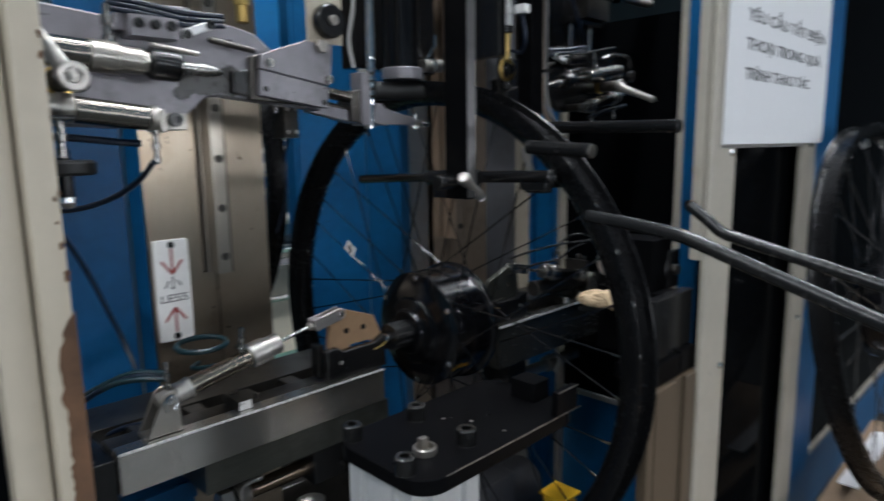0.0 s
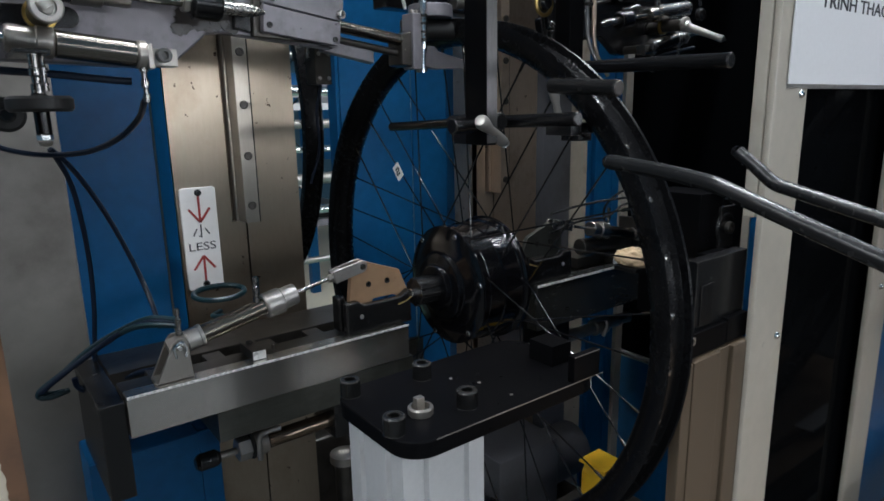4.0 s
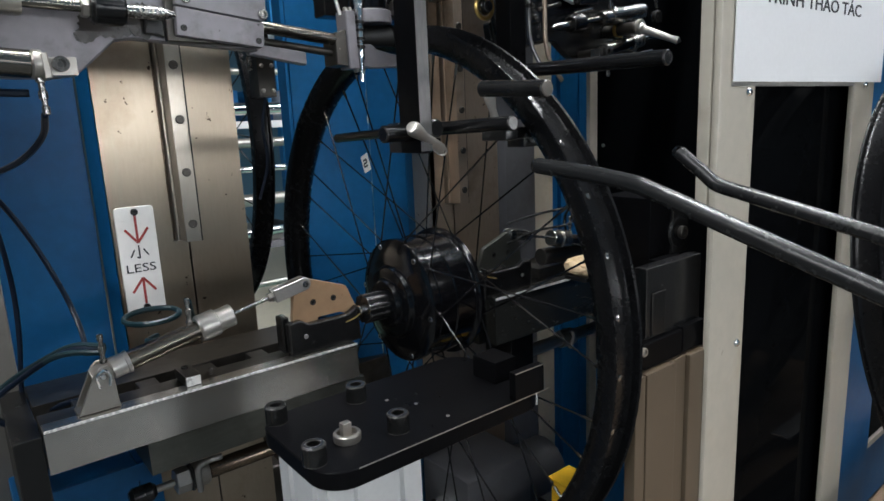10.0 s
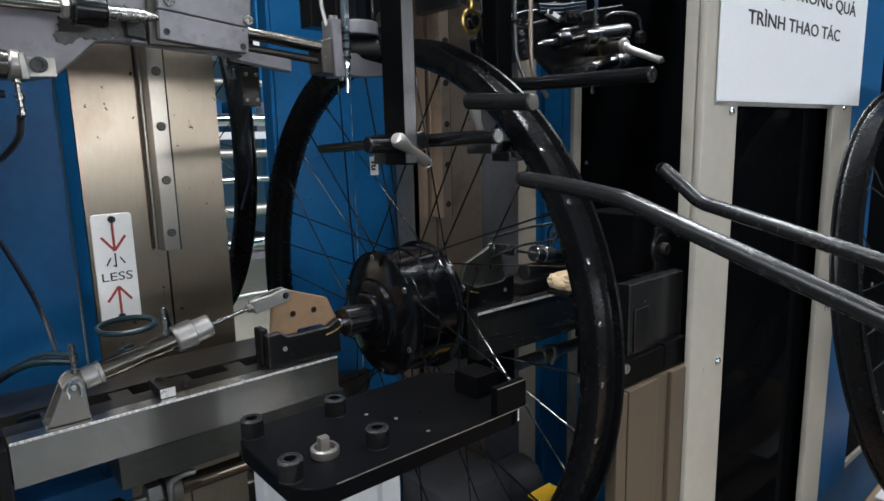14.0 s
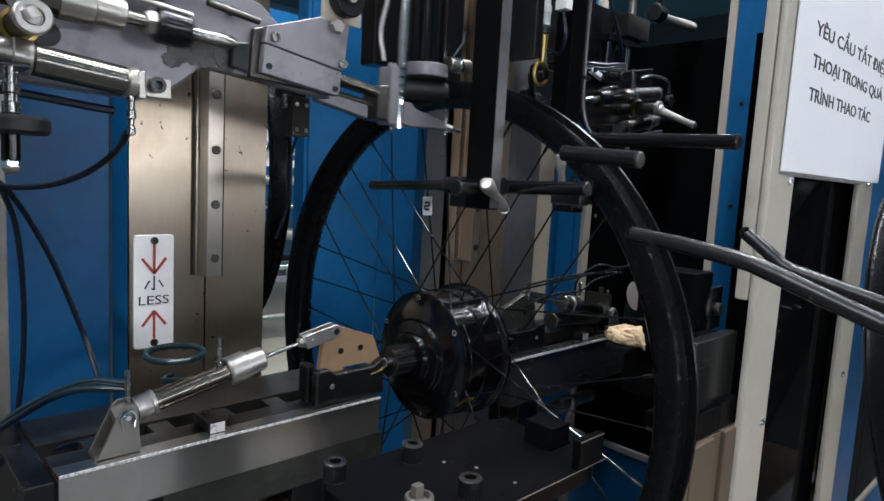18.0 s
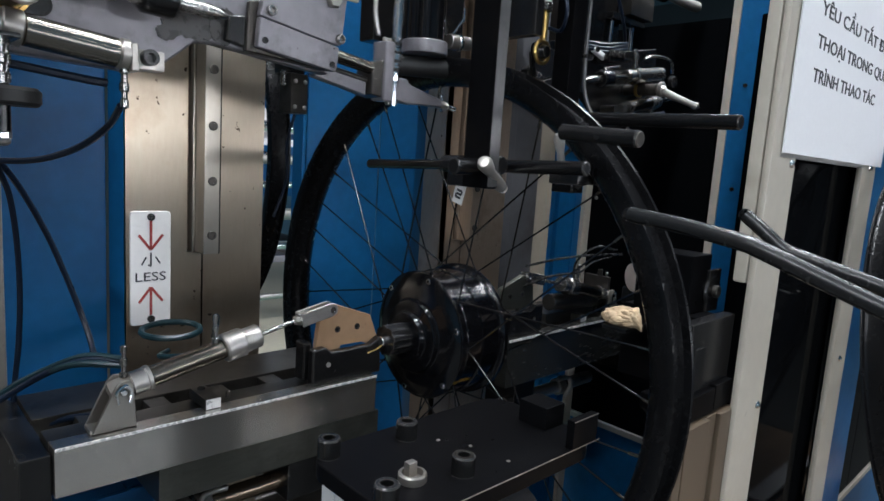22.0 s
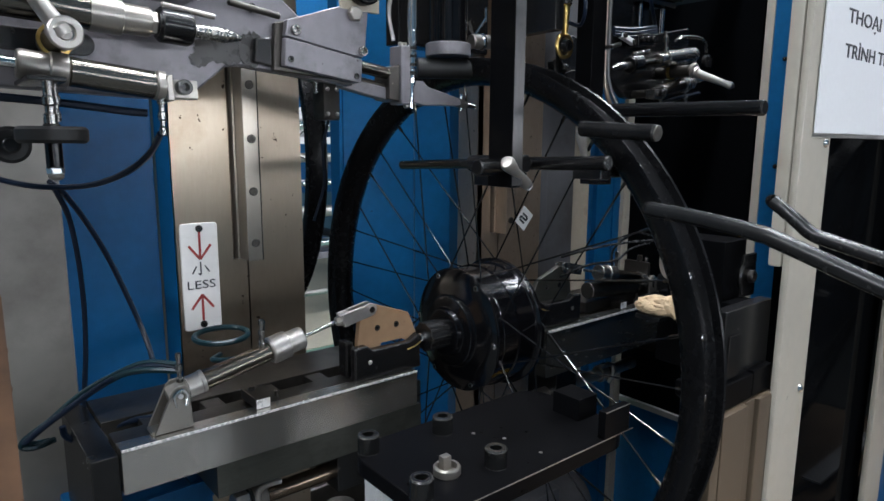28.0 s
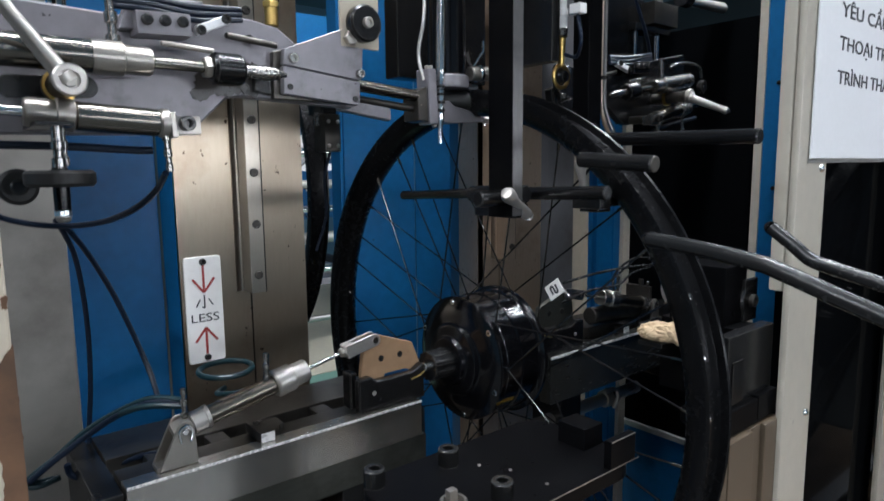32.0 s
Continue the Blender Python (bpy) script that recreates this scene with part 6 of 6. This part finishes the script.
part("pipe", rod((-0.10, 0.17, 0.0), (-0.10, 0.17, 0.70), 0.016), "dark_steel", mb)
part("pipe_cap", lathe([(0, 0), (0, 0.022), (0.012, 0.022), (0.016, 0.012), (0.016, 0)], (-0.10, 0.17, 0.70), (-0.10, 0.17, 1), 18), "zinc", mb)

# ---- next machines and racks beyond the gap ----
loose_wheel((-0.07, 0.585, 1.20), "black spoked wheel held in the machine behind", 0.321)
hold = thing("wheel_stand", (-0.07, 0.6, 0), "dark steel stand that holds the wheel behind", "stand")
part("post", box(-0.15, -0.122, 0.56, 0.61, 0, 1.24, 0.003), "dark_steel", hold)
part("axle", rod((-0.121, 0.585, 1.20), (-0.105, 0.585, 1.20), 0.014), "chrome", hold)
vb = thing("valve_block", (-0.105, 0.2, 1.3), "small brown valve block with brass fittings by the column", "valve block")
part("body", box(-0.112, -0.088, 0.19, 0.22, 1.238, 1.288, 0.001), "dark_steel", vb)
for q in range(4):
    part("plug", rod((-0.107 + 0.014 * (q % 2), 0.1895, 1.246 + 0.032 * (q // 2)), (-0.107 + 0.014 * (q % 2), 0.187, 1.246 + 0.032 * (q // 2)), 0.0028), "zinc", vb)
part("fitting", rod((-0.118, 0.2, 1.272), (-0.118, 0.2, 1.290), 0.0035), "nickel", vb)
part("stem", box(-0.112, -0.088, 0.2, 0.235, 1.2885, 1.34, 0.001), "black_oxide", vb)
part("cable", tube([(-0.10, 0.2, 1.238), (-0.104, 0.21, 1.20), (-0.098, 0.22, 1.15), (-0.11, 0.23, 1.10)], 0.002, 8), "hose", vb)
vb.location += Vector((0.012, 0, 0.017))
rack = thing("storage_rack", (1.0, 2.2, 0), "steel rack with bright tubes and parts", "rack")
for x in (0.35, 1.75):
    part("upright", box(x - 0.02, x + 0.02, 2.0, 2.04, 0, 1.9, 0.002), "blue", rack)
    part("upright", box(x - 0.02, x + 0.02, 2.5, 2.54, 0, 1.9, 0.002), "blue", rack)
for k, z in enumerate((0.55, 0.78, 0.92, 1.05, 1.16, 1.30, 1.45)):
    part("bar", rod((0.33, 1.99, z), (1.77, 1.99, z), 0.014 + 0.006 * (k % 3)), "chrome" if k % 2 else "alloy", rack)
for z in (0.70, 1.22, 1.6):
    part("shelf", box(0.33, 1.77, 2.0, 2.54, z, z + 0.03, 0.002), "paper" if z > 1 else "arm_gray", rack)
for k in range(9):
    x = 0.40 + 0.15 * k
    part("bundle", rod((x, 2.04, 0.735), (x, 2.50, 0.735), 0.035), "rubber" if k % 2 else "zinc", rack)
    part("bin", box(x - 0.05, x + 0.05, 2.06, 2.4, 1.2505, 1.38, 0.004), "blue" if k % 3 else "paper", rack)
far = thing("machine_cover", (1.9, 3.2, 0), "tall blue machine side in the hall beyond", "machine cover", "blue machine panels")
part("sheet", box(1.3, 2.9, 3.2, 3.25, 0.9, 2.2, 0.003), "blue", far)
part("leg", box(1.3, 1.36, 3.2, 3.25, 0, 0.8995, 0.003), "blue", far)
part("leg", box(2.84, 2.9, 3.2, 3.25, 0, 0.8995, 0.003), "blue", far)
solid("floor_lane", box(0.2, 5.5, 2.75, 5.95, 0.0, 0.008, 0), "cream_floor", "cream painted lane on the green floor", kind="structure")


def motions():
    rows = [(0, 149), (1.6, 149), (2.1, 130.5), (6.1, 129.5), (6.4, 111.5), (12.0, 111.5), (12.35, 93), (18.05, 93.5), (18.35, 75.2), (24.85, 75.2), (25.2, 55.3), (30.85, 55.3), (31.2, 36.3), (32, 36.3)]
    walk(wheel, [(t, Matrix.Translation(HUB) @ Matrix.Rotation(radians(90 - a), 4, "X")) for t, a in rows])
    # the arm rocks down on the rim and up again: seconds and degrees up
    up = [(0, 0), (3.5, 0), (5.5, 1.0), (6.1, 0.8), (6.4, -0.6), (6.8, 2.4), (7.2, 2.0), (7.6, 1.4), (7.9, 0.8), (8.4, 0.2), (8.8, -1.5), (9.3, -1.6), (9.8, 1.6), (12.2, 1.4), (12.8, 1.0), (13.2, 2.6), (14.0, 2.0), (15.5, 0), (16.0, 0), (16.7, 2.8), (17.6, 2.8), (17.9, 0), (18.7, 0), (19.0, 1.5), (19.3, 0), (22.3, 0), (22.7, 2.8), (24.0, 2.2), (24.4, 0), (29.2, 0), (29.5, 2.8), (30.1, 2.8), (30.4, 0), (31.6, 0), (32, 2.8)]
    base = arm_left.location.copy()
    walk(arm_left, [(t, Matrix.Translation(base) @ Matrix.Rotation(radians(-a), 4, "Y")) for t, a in up])
    # the driver head slides out to the nipple and back: seconds and share of the stroke
    out = [(0, 0), (1.85, 0), (2.1, 1), (4.3, 1), (4.7, 0), (6.2, 0), (6.6, 1), (7.65, 1), (8.0, 0), (9.65, 0), (9.95, 1), (11.85, 1), (12.1, 0), (12.3, 0), (12.65, 1), (14.2, 1), (14.6, 0), (15.7, 0), (15.95, 1), (17.85, 1), (18.1, 0), (18.35, 0), (18.75, 1), (19.75, 1), (20.3, 0), (21.9, 0), (22.2, 1), (24.75, 1), (25.0, 0), (25.25, 0), (25.6, 1), (26.6, 1), (27.0, 0), (28.6, 0), (29.0, 1), (30.75, 1), (31.0, 0), (31.15, 0), (31.4, 1), (32, 1)]
    head = [c for c in arm_left.children if c.name.startswith("driver_head")][0]
    walk(head, [(t, Matrix.Translation((0.040 * k, 0, -0.0025 * k))) for t, k in out])
    coupling = [c for c in arm_left.children if c.name.startswith("coupling")][0]
    walk(coupling, [(t, Matrix.Translation((0.040 * k, 0, -0.0023 * k))) for t, k in out])
    base2 = spin.location.copy()
    walk(spin, [(t, Matrix.Translation(base2 + Vector((0.040 * k, 0, -0.0025 * k)))) for t, k in out])


motions()
